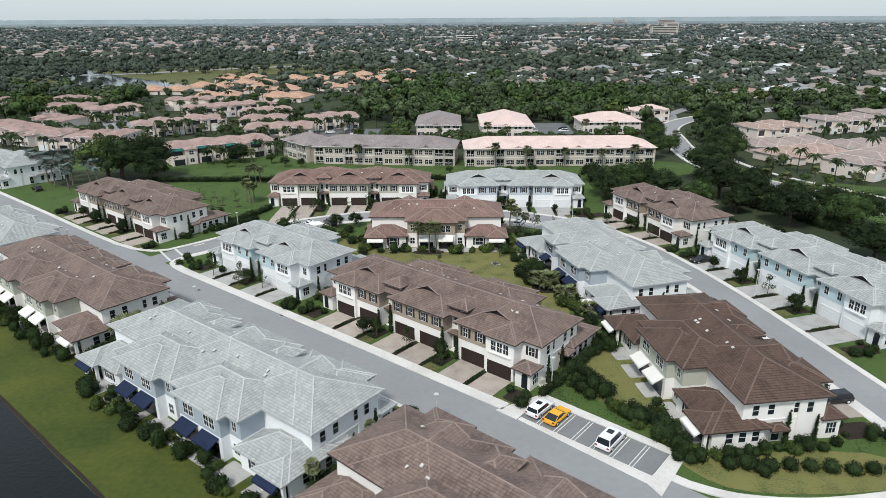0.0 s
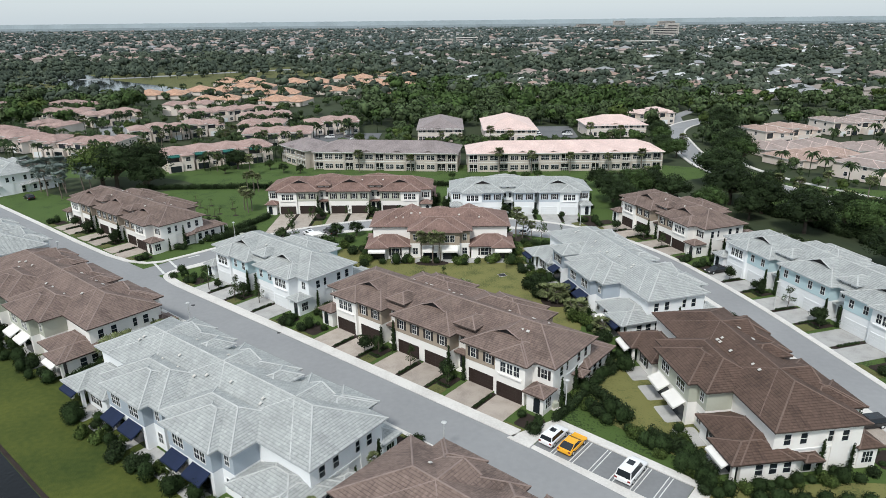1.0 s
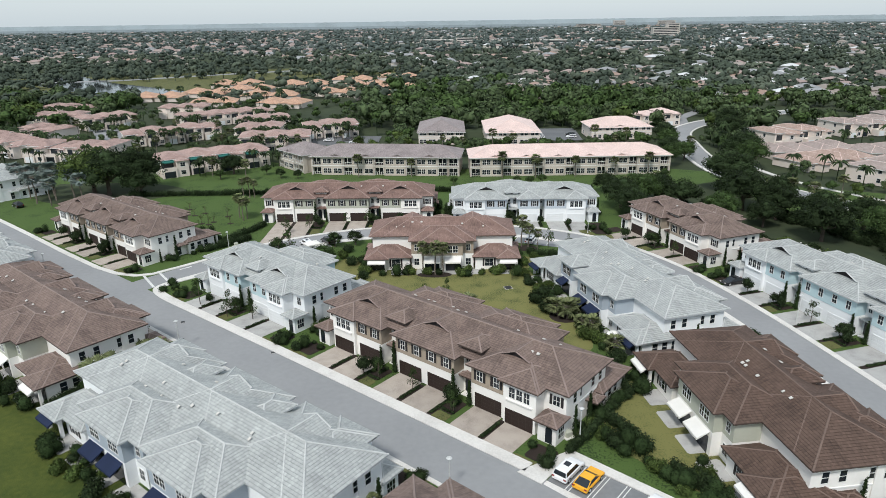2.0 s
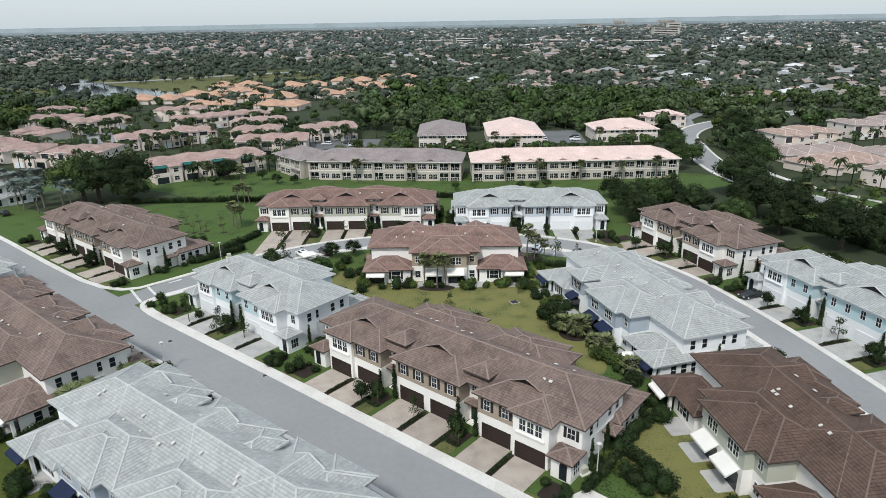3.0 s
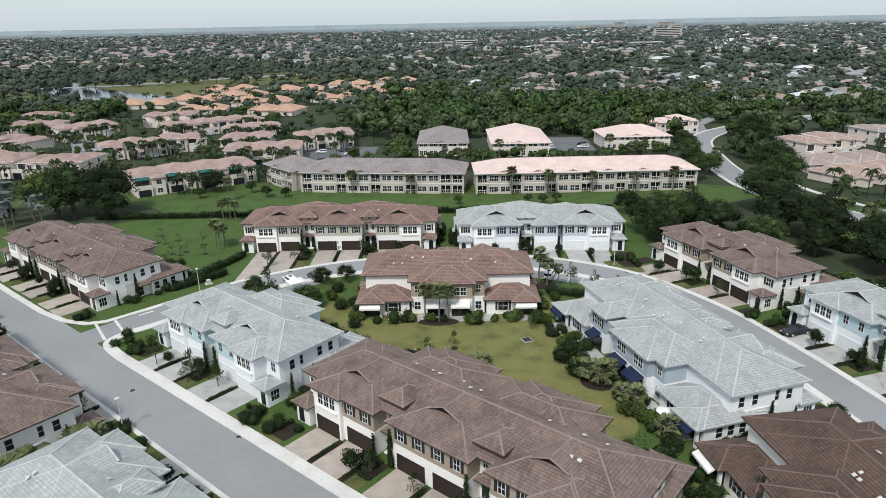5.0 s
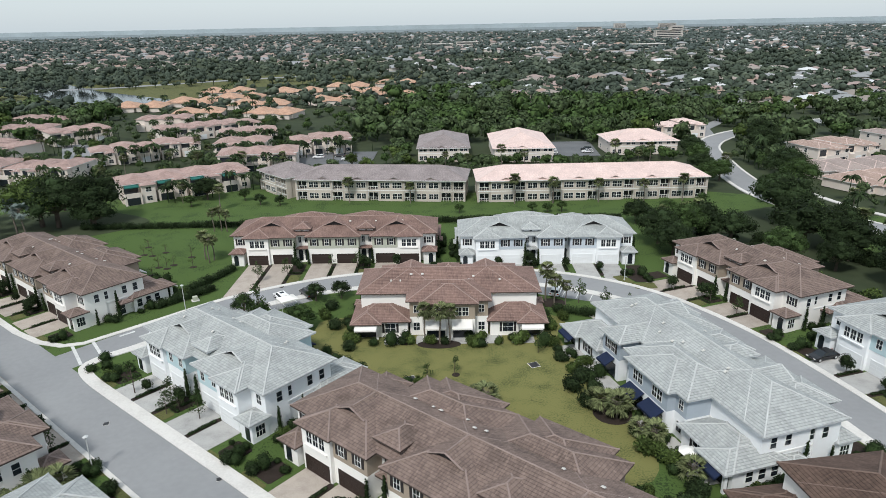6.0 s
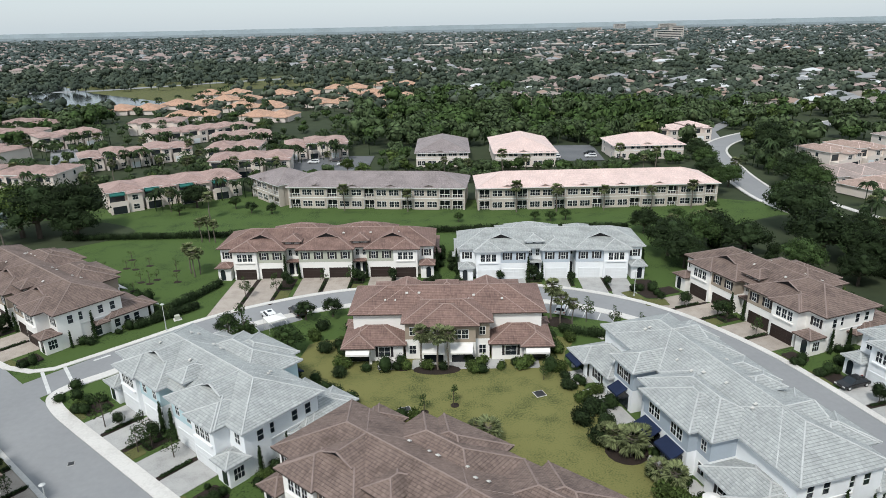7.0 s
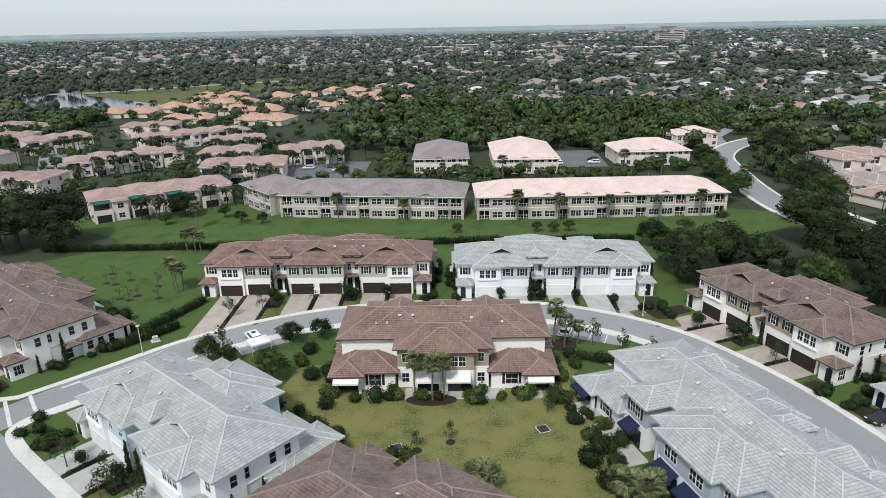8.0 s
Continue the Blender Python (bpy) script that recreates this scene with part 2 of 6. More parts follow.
def cyl(bm, p, q, r0, r1, n=8, mi=0):
    """A tapered round bar from p to q."""
    p, q = Vector(p), Vector(q)
    d = (q - p).normalized()
    s = d.orthogonal().normalized()
    t = d.cross(s)
    a, b = [], []
    for i in range(n):
        w = 2 * math.pi * i / n
        o = s * math.cos(w) + t * math.sin(w)
        a.append(bm.verts.new(p + o * r0))
        b.append(bm.verts.new(q + o * r1))
    for i in range(n):
        j = (i + 1) % n
        bm.faces.new((a[i], a[j], b[j], b[i])).material_index = mi
    bm.faces.new(a[::-1]).material_index = mi
    bm.faces.new(b).material_index = mi


def ribbon(bm, pts, w0, w1, z0, z1, mi=0):
    """A strip along a line of (x, y) points, from w0 to w1 to its left, raised from z0 to z1."""
    P = [Vector((x, y)) for x, y in pts]
    rows = []
    for i, p in enumerate(P):
        d = (P[min(i + 1, len(P) - 1)] - P[max(i - 1, 0)]).normalized()
        nrm = Vector((-d.y, d.x))
        a, b = p + nrm * w0, p + nrm * w1
        rows.append([bm.verts.new((a.x, a.y, z0)), bm.verts.new((b.x, b.y, z0)), bm.verts.new((a.x, a.y, z1)), bm.verts.new((b.x, b.y, z1))])
    for r, s in zip(rows, rows[1:]):
        for f in ((r[2], s[2], s[3], r[3]), (r[0], s[0], s[2], r[2]), (s[1], r[1], r[3], s[3])):
            bm.faces.new(f).material_index = mi
    for r in (rows[0], rows[-1]):
        bm.faces.new((r[0], r[1], r[3], r[2])).material_index = mi
    bmesh.ops.recalc_face_normals(bm, faces=bm.faces)


def smooth_line(pts, n=8):
    """Points of a smooth line through the given ones."""
    P = [Vector(p) for p in pts]
    out = []
    for i in range(len(P) - 1):
        a, b, c, d = P[max(i - 1, 0)], P[i], P[i + 1], P[min(i + 2, len(P) - 1)]
        for k in range(n):
            t = k / n
            out.append(0.5 * ((2 * b) + (c - a) * t + (2 * a - 5 * b + 4 * c - d) * t * t + (3 * b - a - 3 * c + d) * t ** 3))
    out.append(P[-1])
    return [(p.x, p.y) for p in out]


# ---------------------------------------------------------------- roofs
COURSE = 0.35


def slope(bm, uvl, p0, p1, q1, q0, course=COURSE, lip=0.032):
    """A tiled roof slope from the eave p0-p1 up to q0-q1, in overlapping courses with a step at each lower edge."""
    p0, p1, q0, q1 = map(Vector, (p0, p1, q0, q1))
    along = (p1 - p0).normalized()
    up = (q0 - p0) - along * (q0 - p0).dot(along)
    length = up.length
    if length < 0.05:
        return
    nrm = along.cross(up / length).normalized()
    n = max(1, round(length / course))
    low = [bm.verts.new(p0), bm.verts.new(p1)]
    for k in range(n):
        a, b = k / n, (k + 1) / n
        l0, l1, u1, u0 = p0.lerp(q0, a), p1.lerp(q1, a), p1.lerp(q1, b), p0.lerp(q0, b)
        v = [bm.verts.new(l0 + nrm * lip), bm.verts.new(l1 + nrm * lip), bm.verts.new(u1)]
        if (u1 - u0).length > 0.02:
            v.append(bm.verts.new(u0))
        f = bm.faces.new(v)
        for lp, p, r in zip(f.loops, (l0, l1, u1, u0), (k, k, k + 1, k + 1)):
            lp[uvl].uv = ((p - p0).dot(along), r * COURSE)
        g = bm.faces.new((low[0], low[1], v[1], v[0]))
        for lp, p in zip(g.loops, (l0, l1, l1, l0)):
            lp[uvl].uv = ((p - p0).dot(along), k * COURSE + 0.01)
        low = [v[-1], v[2]]


def cap(bm, p, q, w=0.11, h=0.065):
    """A rounded ridge or hip tile run."""
    p, q = Vector(p), Vector(q)
    d = (q - p).normalized()
    s = d.cross(Vector((0, 0, 1))).normalized() * w
    t = s.cross(d).normalized() * h
    if t.z < 0:
        t = -t
    n = max(1, round((q - p).length / 0.9))
    for k in range(n):
        a, b = p.lerp(q, k / n), p.lerp(q, (k + 1) / n)
        rows = [[bm.verts.new(c + o * g) for o, g in ((s, 1), (s * 0.55 + t, 1), (-s * 0.55 + t, 1), (-s, 1))] for c in (a + t * 0.35, b)]
        for i in range(3):
            bm.faces.new((rows[0][i], rows[0][i + 1], rows[1][i + 1], rows[1][i]))
        bm.faces.new(rows[0])
    bmesh.ops.recalc_face_normals(bm, faces=bm.faces[:])


def hip(bms, x0, x1, y0, y1, z, pitch, gab=(), cut=0.62):
    """A hip roof over a rectangle. gab: sides ('x0', 'y1', ...) whose hip end stops part-way up at a small gable."""
    bm, uvl, cp, gb = bms
    w, d = x1 - x0, y1 - y0
    long_x = w >= d
    half = (d if long_x else w) / 2
    rise = half * pitch
    run = half

    def P(a, b, c):
        return (x0 + a, y0 + b, z + c) if long_x else (x0 + b, y0 + a, z + c)
    A, B = (w, d) if long_x else (d, w)
    s0, s1 = ("x0", "x1") if long_x else ("y0", "y1")
    ends = []
    for k, side in ((0, s0), (1, s1)):
        sgn = 1 if k == 0 else -1
        e = 0 if k == 0 else A
        ends.append((e, sgn, side in gab))
    ridge0 = ends[0][0] + (run * cut if ends[0][2] else run)
    ridge1 = ends[1][0] - (run * cut if ends[1][2] else run)
    if ridge1 < ridge0:
        ridge0 = ridge1 = A / 2

    def face(a, b, c, dd):
        a, b, c, dd = (Vector(v) for v in (a, b, c, dd))
        if (b - a).cross(dd - a).z < 0:
            a, b, c, dd = b, a, dd, c
        slope(bm, uvl, a, b, c, dd)
    for (e, sgn, g) in ends:
        if g:
            i, h = run * cut, rise * cut
            face(P(e, 0, 0), P(e, B, 0), P(e + sgn * i, B - i, h), P(e + sgn * i, i, h))
            v = [gb.verts.new(P(e + sgn * (i + 0.05), i, h)), gb.verts.new(P(e + sgn * (i + 0.05), B - i, h)), gb.verts.new(P(e + sgn * (i + 0.05), B / 2, rise - 0.06))]
            gb.faces.new(v)
            o = -sgn * 0.35
            for b0 in (i, B - i):
                cap(cp, P(e + sgn * i + o, b0, h - 0.02), P(e + sgn * i + o, B / 2, rise), 0.12, 0.06)
                cap(cp, P(e, 0 if b0 == i else B, 0), P(e + sgn * i, b0, h))
                face(P(e + sgn * i + o, b0, h - 0.02), P(e + sgn * (i + 0.1), b0, h - 0.02), P(e + sgn * (i + 0.1), B / 2, rise), P(e + sgn * i + o, B / 2, rise))
        else:
            r = ridge0 if sgn > 0 else ridge1
            face(P(e, 0, 0), P(e, B, 0), P(r, B / 2, rise), P(r, B / 2, rise))
            for b0 in (0, B):
                cap(cp, P(e, b0, 0), P(r, B / 2, rise))
    for b0 in (0, B):
        lo, hi, mid = [], [], []
        g0, g1 = ends[0][2], ends[1][2]
        i, h = run * cut, rise * cut
        if g0 or g1:
            a0, a1 = (i if g0 else i), (A - i if g1 else A - i)
            bi = i if b0 == 0 else B - i
            face(P(0, b0, 0), P(A, b0, 0), P(a1, bi, h), P(a0, bi, h))
            face(P(a0, bi, h), P(a1, bi, h), P(ridge1, B / 2, rise), P(ridge0, B / 2, rise))
        else:
            face(P(0, b0, 0), P(A, b0, 0), P(ridge1, B / 2, rise), P(ridge0, B / 2, rise))
    if ridge1 > ridge0 + 0.05:
        cap(cp, P(ridge0, B / 2, rise), P(ridge1, B / 2, rise))
    # soffit and fascia
    t = 0.16
    for (a0, a1, b0, b1) in ((0, A, 0, 0.03), (0, A, B - 0.03, B), (0, 0.03, 0, B), (A - 0.03, A, 0, B)):
        q0, q1 = P(a0, b0, -t), P(a1, b1, 0.0)
        box(gb, min(q0[0], q1[0]), max(q0[0], q1[0]), min(q0[1], q1[1]), max(q0[1], q1[1]), z - t, z, 1)
    q0, q1 = P(0.03, 0.03, 0), P(A - 0.03, B - 0.03, 0)
    box(gb, min(q0[0], q1[0]), max(q0[0], q1[0]), min(q0[1], q1[1]), max(q0[1], q1[1]), z - t, z - t + 0.04, 1)


class Roof:
    """Collects hip roofs and links each as a roof mesh with its ridge caps and trim."""

    def __init__(self, parent, tile, capm, gable=None):
        self.parent, self.tile, self.capm, self.gable = parent, tile, capm, gable or shutter_dark
        self.edge = fascia_bronze if tile in (tile_brown, tile_umber, tile_terra) else fascia_pale if tile is tile_grey else trim_white

    def add(self, *a, name="roof", trim=True, **k):
        bm, cp, gb = bmesh.new(), bmesh.new(), bmesh.new()
        uvl = bm.loops.layers.uv.new("UVMap")
        hip((bm, uvl, cp, gb), *a, **k)
        bmesh.ops.remove_doubles(bm, verts=bm.verts[:], dist=0.025)
        ob = part(name, bm, self.tile, self.parent)
        if trim:
            part("ridge_tiles", cp, self.capm, ob)
            part("fascia", gb, [self.gable, self.edge], ob)
        return ob

# ---------------------------------------------------------------- windows and doors
SHARED = {}


def shared(key, make, mats):
    if key not in SHARED:
        bm = bmesh.new()
        make(bm)
        SHARED[key] = mesh_of(key, bm, mats)
    return SHARED[key]


def bars(bm, xs, zs, depth):
    """A lattice in one piece: every second cell between the given lines is open."""
    g = [[bm.verts.new((x, -depth + 0.01, z)) for z in zs] for x in xs]
    for i in range(len(xs) - 1):
        for j in range(len(zs) - 1):
            if i % 2 == 0 or j % 2 == 0:
                bm.faces.new((g[i][j], g[i + 1][j], g[i + 1][j + 1], g[i][j + 1]))
    back = bmesh.ops.extrude_face_region(bm, geom=bm.faces[:])
    bmesh.ops.translate(bm, vec=(0, depth, 0), verts=[v for v in back["geom"] if isinstance(v, bmesh.types.BMVert)])
    bmesh.ops.recalc_face_normals(bm, faces=bm.faces[:])


def window(parent, x, y, z, w=0.95, h=1.5, face="f", shutters=True, lights=(2, 2)):
    """A sash window on a wall that faces the front (f), the back (b), the left end (l) or the right end (r); z is its sill."""
    if face in "lr" and lights == (2, 2):
        lights = (1, 2)
    m = pose(x, y, z, rz={"f": 0, "b": 180, "l": -90, "r": 90}[face])

    def frame_mesh(bm):
        e, xs, zs = 0.06, [-w / 2 - 0.06, -w / 2], [-0.06, 0.0]
        for k in range(1, lights[0]):
            xs += [-w / 2 + w * k / lights[0] - 0.018, -w / 2 + w * k / lights[0] + 0.018]
        for k in range(1, lights[1]):
            zs += [h * k / lights[1] - 0.02, h * k / lights[1] + 0.02]
        bars(bm, xs + [w / 2, w / 2 + e], zs + [h, h + e], 0.07)
    ob = part("window", shared(f"window_frame_{w}_{h}_{lights}", frame_mesh, trim_white), None, parent, at=m)
    part("pane", shared(f"pane_{w}_{h}", lambda bm: box(bm, -w / 2, w / 2, -0.02, 0.01, 0, h), glass_dark), None, ob)
    if shutters:
        def sh(bm):
            box(bm, -0.19, 0.19, -0.05, 0.01, -0.04, h + 0.04)
            for i in range(8):
                c = h * (i + 0.5) / 8
                box(bm, -0.14, 0.14, -0.065, -0.05, c - 0.05, c + 0.03)
        me = shared(f"shutter_{h}", sh, shutter_dark)
        for sx in (-1, 1):
            part("shutter", me, None, ob, at=pose(sx * (w / 2 + 0.32), 0, 0))
    return ob


def garage_door(parent, x, y, w, mat):
    def mk(bm):
        g = [[bm.verts.new((-w / 2 + w * c / 4, -0.05, 0.55 * r)) for r in range(5)] for c in range(5)]
        cells = [bm.faces.new((g[c][r], g[c + 1][r], g[c + 1][r + 1], g[c][r + 1])) for c in range(4) for r in range(4)]
        back = bmesh.ops.extrude_face_region(bm, geom=cells)
        bmesh.ops.translate(bm, vec=(0, 0.06, 0), verts=[v for v in back["geom"] if isinstance(v, bmesh.types.BMVert)])
        front = [f for f in bm.faces if all(abs(v.co.y + 0.05) < 1e-4 for v in f.verts)]
        bmesh.ops.inset_individual(bm, faces=front, thickness=0.07, depth=-0.025)
        bmesh.ops.recalc_face_normals(bm, faces=bm.faces[:])
    return part("garage_door", shared(f"garage_{w}_{mat.name}", mk, mat), None, parent, at=pose(x, y - 0.005, 0.02))


def awning(parent, x, y, z, w, mat, out=1.9, drop=0.75):
    """A sloping canvas over a patio at the back wall y."""
    def mk(bm):
        v = [bm.verts.new(p) for p in ((-w / 2, 0, 0), (w / 2, 0, 0), (w / 2, out, -drop), (-w / 2, out, -drop), (-w / 2, 0, -0.06), (w / 2, 0, -0.06), (w / 2, out, -drop - 0.28), (-w / 2, out, -drop - 0.28))]
        for f in ((0, 3, 2, 1), (3, 7, 6, 2), (4, 5, 6, 7), (0, 1, 5, 4), (1, 2, 6, 5), (3, 0, 4, 7)):
            bm.faces.new([v[i] for i in f])
        bmesh.ops.recalc_face_normals(bm, faces=bm.faces[:])
    return part("awning", shared(f"awning_{w}_{out}_{mat.name}", mk, mat), None, parent, f"{'navy blue' if mat is awning_navy else 'white'} canvas awning", at=pose(x, y, z))


def arch_door(parent, x, y, w=1.1, h=2.5):
    def mk(bm):
        n = 8
        pts = [(-w / 2, 0), (w / 2, 0)] + [(w / 2 * math.cos(math.pi * i / n), h - w / 2 + w / 2 * math.sin(math.pi * i / n)) for i in range(n + 1)]
        a, b = [bm.verts.new((px, -0.06, pz)) for px, pz in pts], [bm.verts.new((px, 0.02, pz)) for px, pz in pts]
        bm.faces.new(a)
        for i in range(len(pts)):
            j = (i + 1) % len(pts)
            bm.faces.new((a[j], a[i], b[i], b[j]))
        bmesh.ops.recalc_face_normals(bm, faces=bm.faces[:])
    return part("entry_door", shared(f"arch_{w}_{h}", mk, glass_dark), None, parent, "dark arched entry door", at=pose(x, y, 0.15))

# ---------------------------------------------------------------- townhouses
WIDTH = {"E": 3.15, "B": 4.9, "S": 5.5, "T": 3.0, "r": 1.2}
EAVE, FLOOR = 6.3, 3.15


class Walls:
    """Wall blocks of one house, each a part of its own."""

    def __init__(self, parent, mat, name):
        self.parent, self.mat, self.name = parent, mat, name

    def box(self, *a):
        b = bmesh.new()
        box(b, *a)
        return part(self.name, b, self.mat, self.parent)


def townhouse(row, m, label, tile, capm, stucco, siding, garage, canvas, group, shutters=True):
    """A two-storey row of homes. row: sections from left to right seen from the street: E end, B bay, S plain, T entry tower, r recess.
    The street front faces -y; the front of the plain sections is y = 0."""
    h = thing("townhouse", m, label, "house", group)
    roof = Roof(h, tile, capm)
    x, spans = 0.0, []
    for c in row:
        spans.append((c, x, x + WIDTH[c]))
        x += WIDTH[c]
    L, back, o = x, 12.2, 0.6
    wb, ub = Walls(h, stucco, "wall"), Walls(h, siding, "upper_wall")
    wb.box(0.15, L - 0.15, 2.9, back, 0, EAVE)                     # main body
    # front sections
    for k, (c, a, b) in enumerate(spans):
        if c == "E":
            wb.box(a, b, 1.5, 5, 0, EAVE)
            left = k == 0
            window(h, (a + b) / 2 + (-0.2 if left else 0.2), 1.5, 4.05, 0.95, 1.35, shutters=shutters)
        elif c == "B":
            wb.box(a, b, -0.45, 5, 0, EAVE)
            wb.box(a + 0.5, b - 0.5, -0.7, -0.45, 3.55, 3.75)
            for dx in (-1.1, 0, 1.1):
                window(h, (a + b) / 2 + dx, -0.45, 4.0, 0.85, 1.5, shutters=False)
            garage_door(h, (a + b) / 2, -0.45, 4.2, garage)
        elif c == "S":
            wb.box(a, b, 0.06, 5, 0, FLOOR + 0.35)
            ub.box(a, b, 0, 5, FLOOR + 0.35, EAVE)
            for dx in (-1.35, 1.35):
                window(h, (a + b) / 2 + dx, 0, 4.2, 0.85, 1.4, shutters=shutters)
            garage_door(h, (a + b) / 2, 0.06, 4.3, garage)
        elif c == "T":
            wb.box(a, b, 2.2, 5, 0, 7.6)
            wb.box(a + 0.3, b - 0.3, 1.1, 2.2, 0, 0.16)
            for dx in (-0.7, 0.7):
                arch_door(h, (a + b) / 2 + dx, 2.2, 0.95)
                window(h, (a + b) / 2 + dx, 2.2, 4.2, 0.6, 1.3, shutters=False)
            window(h, (a + b) / 2, 2.2, 6.45, 0.55, 0.6, shutters=False)
            roof.add(a - 0.1, b + 0.1, 1.0, 2.9, FLOOR, 0.35, name="entry_roof")
            roof.add(a - 0.55, b + 0.55, 1.5, 6.6, 7.45, 0.45, name="tower_roof")
        elif c == "r":
            arch_door(h, (a + b) / 2, 2.9, 0.9)
            window(h, (a + b) / 2, 2.9, 4.2, 0.6, 1.3, shutters=False)
    # small entry lodges at both ends
    for left in (True, False):
        a, b = (-0.5, 2.9) if left else (L - 2.9, L + 0.5)
        wb.box(a + 0.4, b - 0.4, -0.9, 1.5, 0, 2.95)
        arch_door(h, (a + b) / 2 + (-0.3 if left else 0.3), -0.9, 0.95, 2.3)
        window(h, a + 0.4 if left else b - 0.4, 0.3, 0.75, 1.3, 1.5, "l" if left else "r", False, (3, 2))
        roof.add(a, b, -1.5, 1.9, 2.95, 0.5, name="porch_roof")
    # blocks of plain sections: one roof over each run, with a gablet towards the street
    runs, cur = [], None
    for c, a, b in spans:
        if c in "BS":
            cur = [a, b, "B" in c, False] if cur is None else [cur[0], b, cur[2], c == "B"]
            if c == "B" and cur[0] == a:
                cur[2] = True
        elif cur:
            runs.append(cur)
            cur = None
    for a, b, bl, br in runs:
        roof.add(a - o, b + o, -o, back + 0.5, EAVE, 0.42, gab=("y0",) if b - a > 6.5 else (), cut=0.62)
    for c, a, b in spans:
        if c == "B":
            roof.add(a - o, b + o, -0.45 - o, 6.0, EAVE - 0.02, 0.42, name="bay_roof")
    roof.add(-o, L + o, 1.5 - o, back + o, EAVE + 0.01, 0.42)
    # back blocks
    inner = [(c, a, b) for c, a, b in spans if c in "STr"]
    groups, cur = [], None
    for i, (c, a, b) in enumerate(inner):
        if cur is None:
            cur = [a, b]
        elif c == "S" and inner[i - 1][0] in "S" or c == "r":
            groups.append(cur)
            cur = [a, b] if c != "r" else None
        else:
            cur[1] = b
    if cur:
        groups.append(cur)
    for a, b in groups:
        a, b = a + 0.5, b - 0.5
        wide = b - a > 8
        wb.box(a, b, back - 0.5, back + 3.4, 0, FLOOR + 0.2)
        ub.box(a, b, back - 0.5, back + 3.4, FLOOR + 0.2, EAVE)
        roof.add(a - o, b + o, 7.0, back + 3.4 + o, EAVE + 0.02, 0.42)
        ca, cb = (a + 2.2, b - 2.2) if wide else (a + 0.6, b - 0.6)
        if wide:
            wb.box(ca, cb, back + 3.4, back + 4.6, 0, FLOOR + 0.2)
            ub.box(ca, cb, back + 3.4, back + 4.6, FLOOR + 0.2, EAVE)
            roof.add(ca - o, cb + o, back - 3.5, back + 4.6 + o, EAVE + 0.03, 0.42)
            for sx in (a + 1.1, b - 1.1):
                window(h, sx, back + 3.4, 4.1, 0.8, 1.3, "b", False)
                window(h, sx, back + 3.4, 0.9, 1.0, 1.4, "b", False)
        yb = back + (4.6 if wide else 3.4)
        nw = 2 if wide else 1
        for i in range(nw):
            cx = ca + (cb - ca) * (i + 0.5) / nw
            for dx in (-0.55, 0.55):
                window(h, cx + dx, yb, 4.0, 0.95, 1.45, "b", True if nw == 1 else False)
            door = bmesh.new()
            box(door, cx - 1.5, cx + 1.5, yb, yb + 0.05, 0.05, 2.35)
            part("patio_door", door, glass_dark, h)
            awning(h, cx, yb + 0.03, 3.15, round((cb - ca) / nw - 0.9, 2), canvas, 1.6, 0.7)
    # one-storey wings at the back ends
    for left in (True, False):
        a, b = (-0.6, 8.2) if left else (L - 8.2, L + 0.6)
        wb.box(a, b, 9.5, back + 4.0, 0, 2.95)
        roof.add(a - o, b + o, 9.0, back + 4.0 + o, 2.95, 0.42, name="wing_roof")
        pa, pb = (a, a + 4.0) if left else (b - 4.0, b)
        roof.add(pa - o, pb + o, 10.2, back + 5.0 + o, 2.97, 0.42, name="wing_roof")
        porch = bmesh.new()
        for px in (pa + 0.2, pb - 0.2):
            box(porch, px - 0.2, px + 0.2, back + 4.6, back + 5.0, 0, 2.95)
        box(porch, pa, pb, back + 4.0, back + 5.0, 2.6, 2.95)
        part("porch", porch, stucco, h)
        side = "l" if left else "r"
        ex = a if left else b
        for yy in (10.6, 12.3, 14.0):
            window(h, ex, yy, 0.9, 0.9, 1.4, side, False)
        window(h, (pb + 1.9) if left else (pa - 1.9), back + 4.0, 0.8, 1.7, 1.6, "b", True)
        dk = bmesh.new()
        box(dk, pa + 0.5, pb - 0.5, back + 4.0, back + 4.04, 0.05, 2.4)
        part("patio_door", dk, glass_dark, h)
        awning(h, (pa + pb) / 2, back + 5.02, 2.85, 3.6, canvas, 1.2, 0.55)
        # end wall
        ex2 = 0.15 if left else L - 0.15
        for yy in (3.6, 5.2, 8.6, 10.6):
            window(h, ex2 if yy > 5 else (0 if left else L), yy, 4.0, 0.8, 1.4, side, False)
        # small roof over the side door
        roof.add(*((-1.6, 0.2) if left else (L - 0.2, L + 1.6)), 6.8, 9.2, 2.75, 0.4, name="side_roof")
        window(h, (a if left else b) + (0.6 if left else -0.6), 7.6, 0.3, 1.0, 2.0, side, False, (1, 2))
    # band course and vents
    bd = bmesh.new()
    for yy, x0, x1 in ((2.84, 0.05, L - 0.05), (back - 0.05, 0.05, L - 0.05)):
        box(bd, x0, x1, yy, yy + 0.1, FLOOR, FLOOR + 0.2)
    for xx in (0.06, L - 0.16):
        box(bd, xx, xx + 0.1, 2.9, back, FLOOR, FLOOR + 0.2)
    part("band_course", bd, trim_white, h)
    rnd = random.Random(int(L * 7 + m.translation.x))
    slope_z = lambda y: EAVE + (6.1 + 0.3 - abs(y - 6.85)) * 0.42
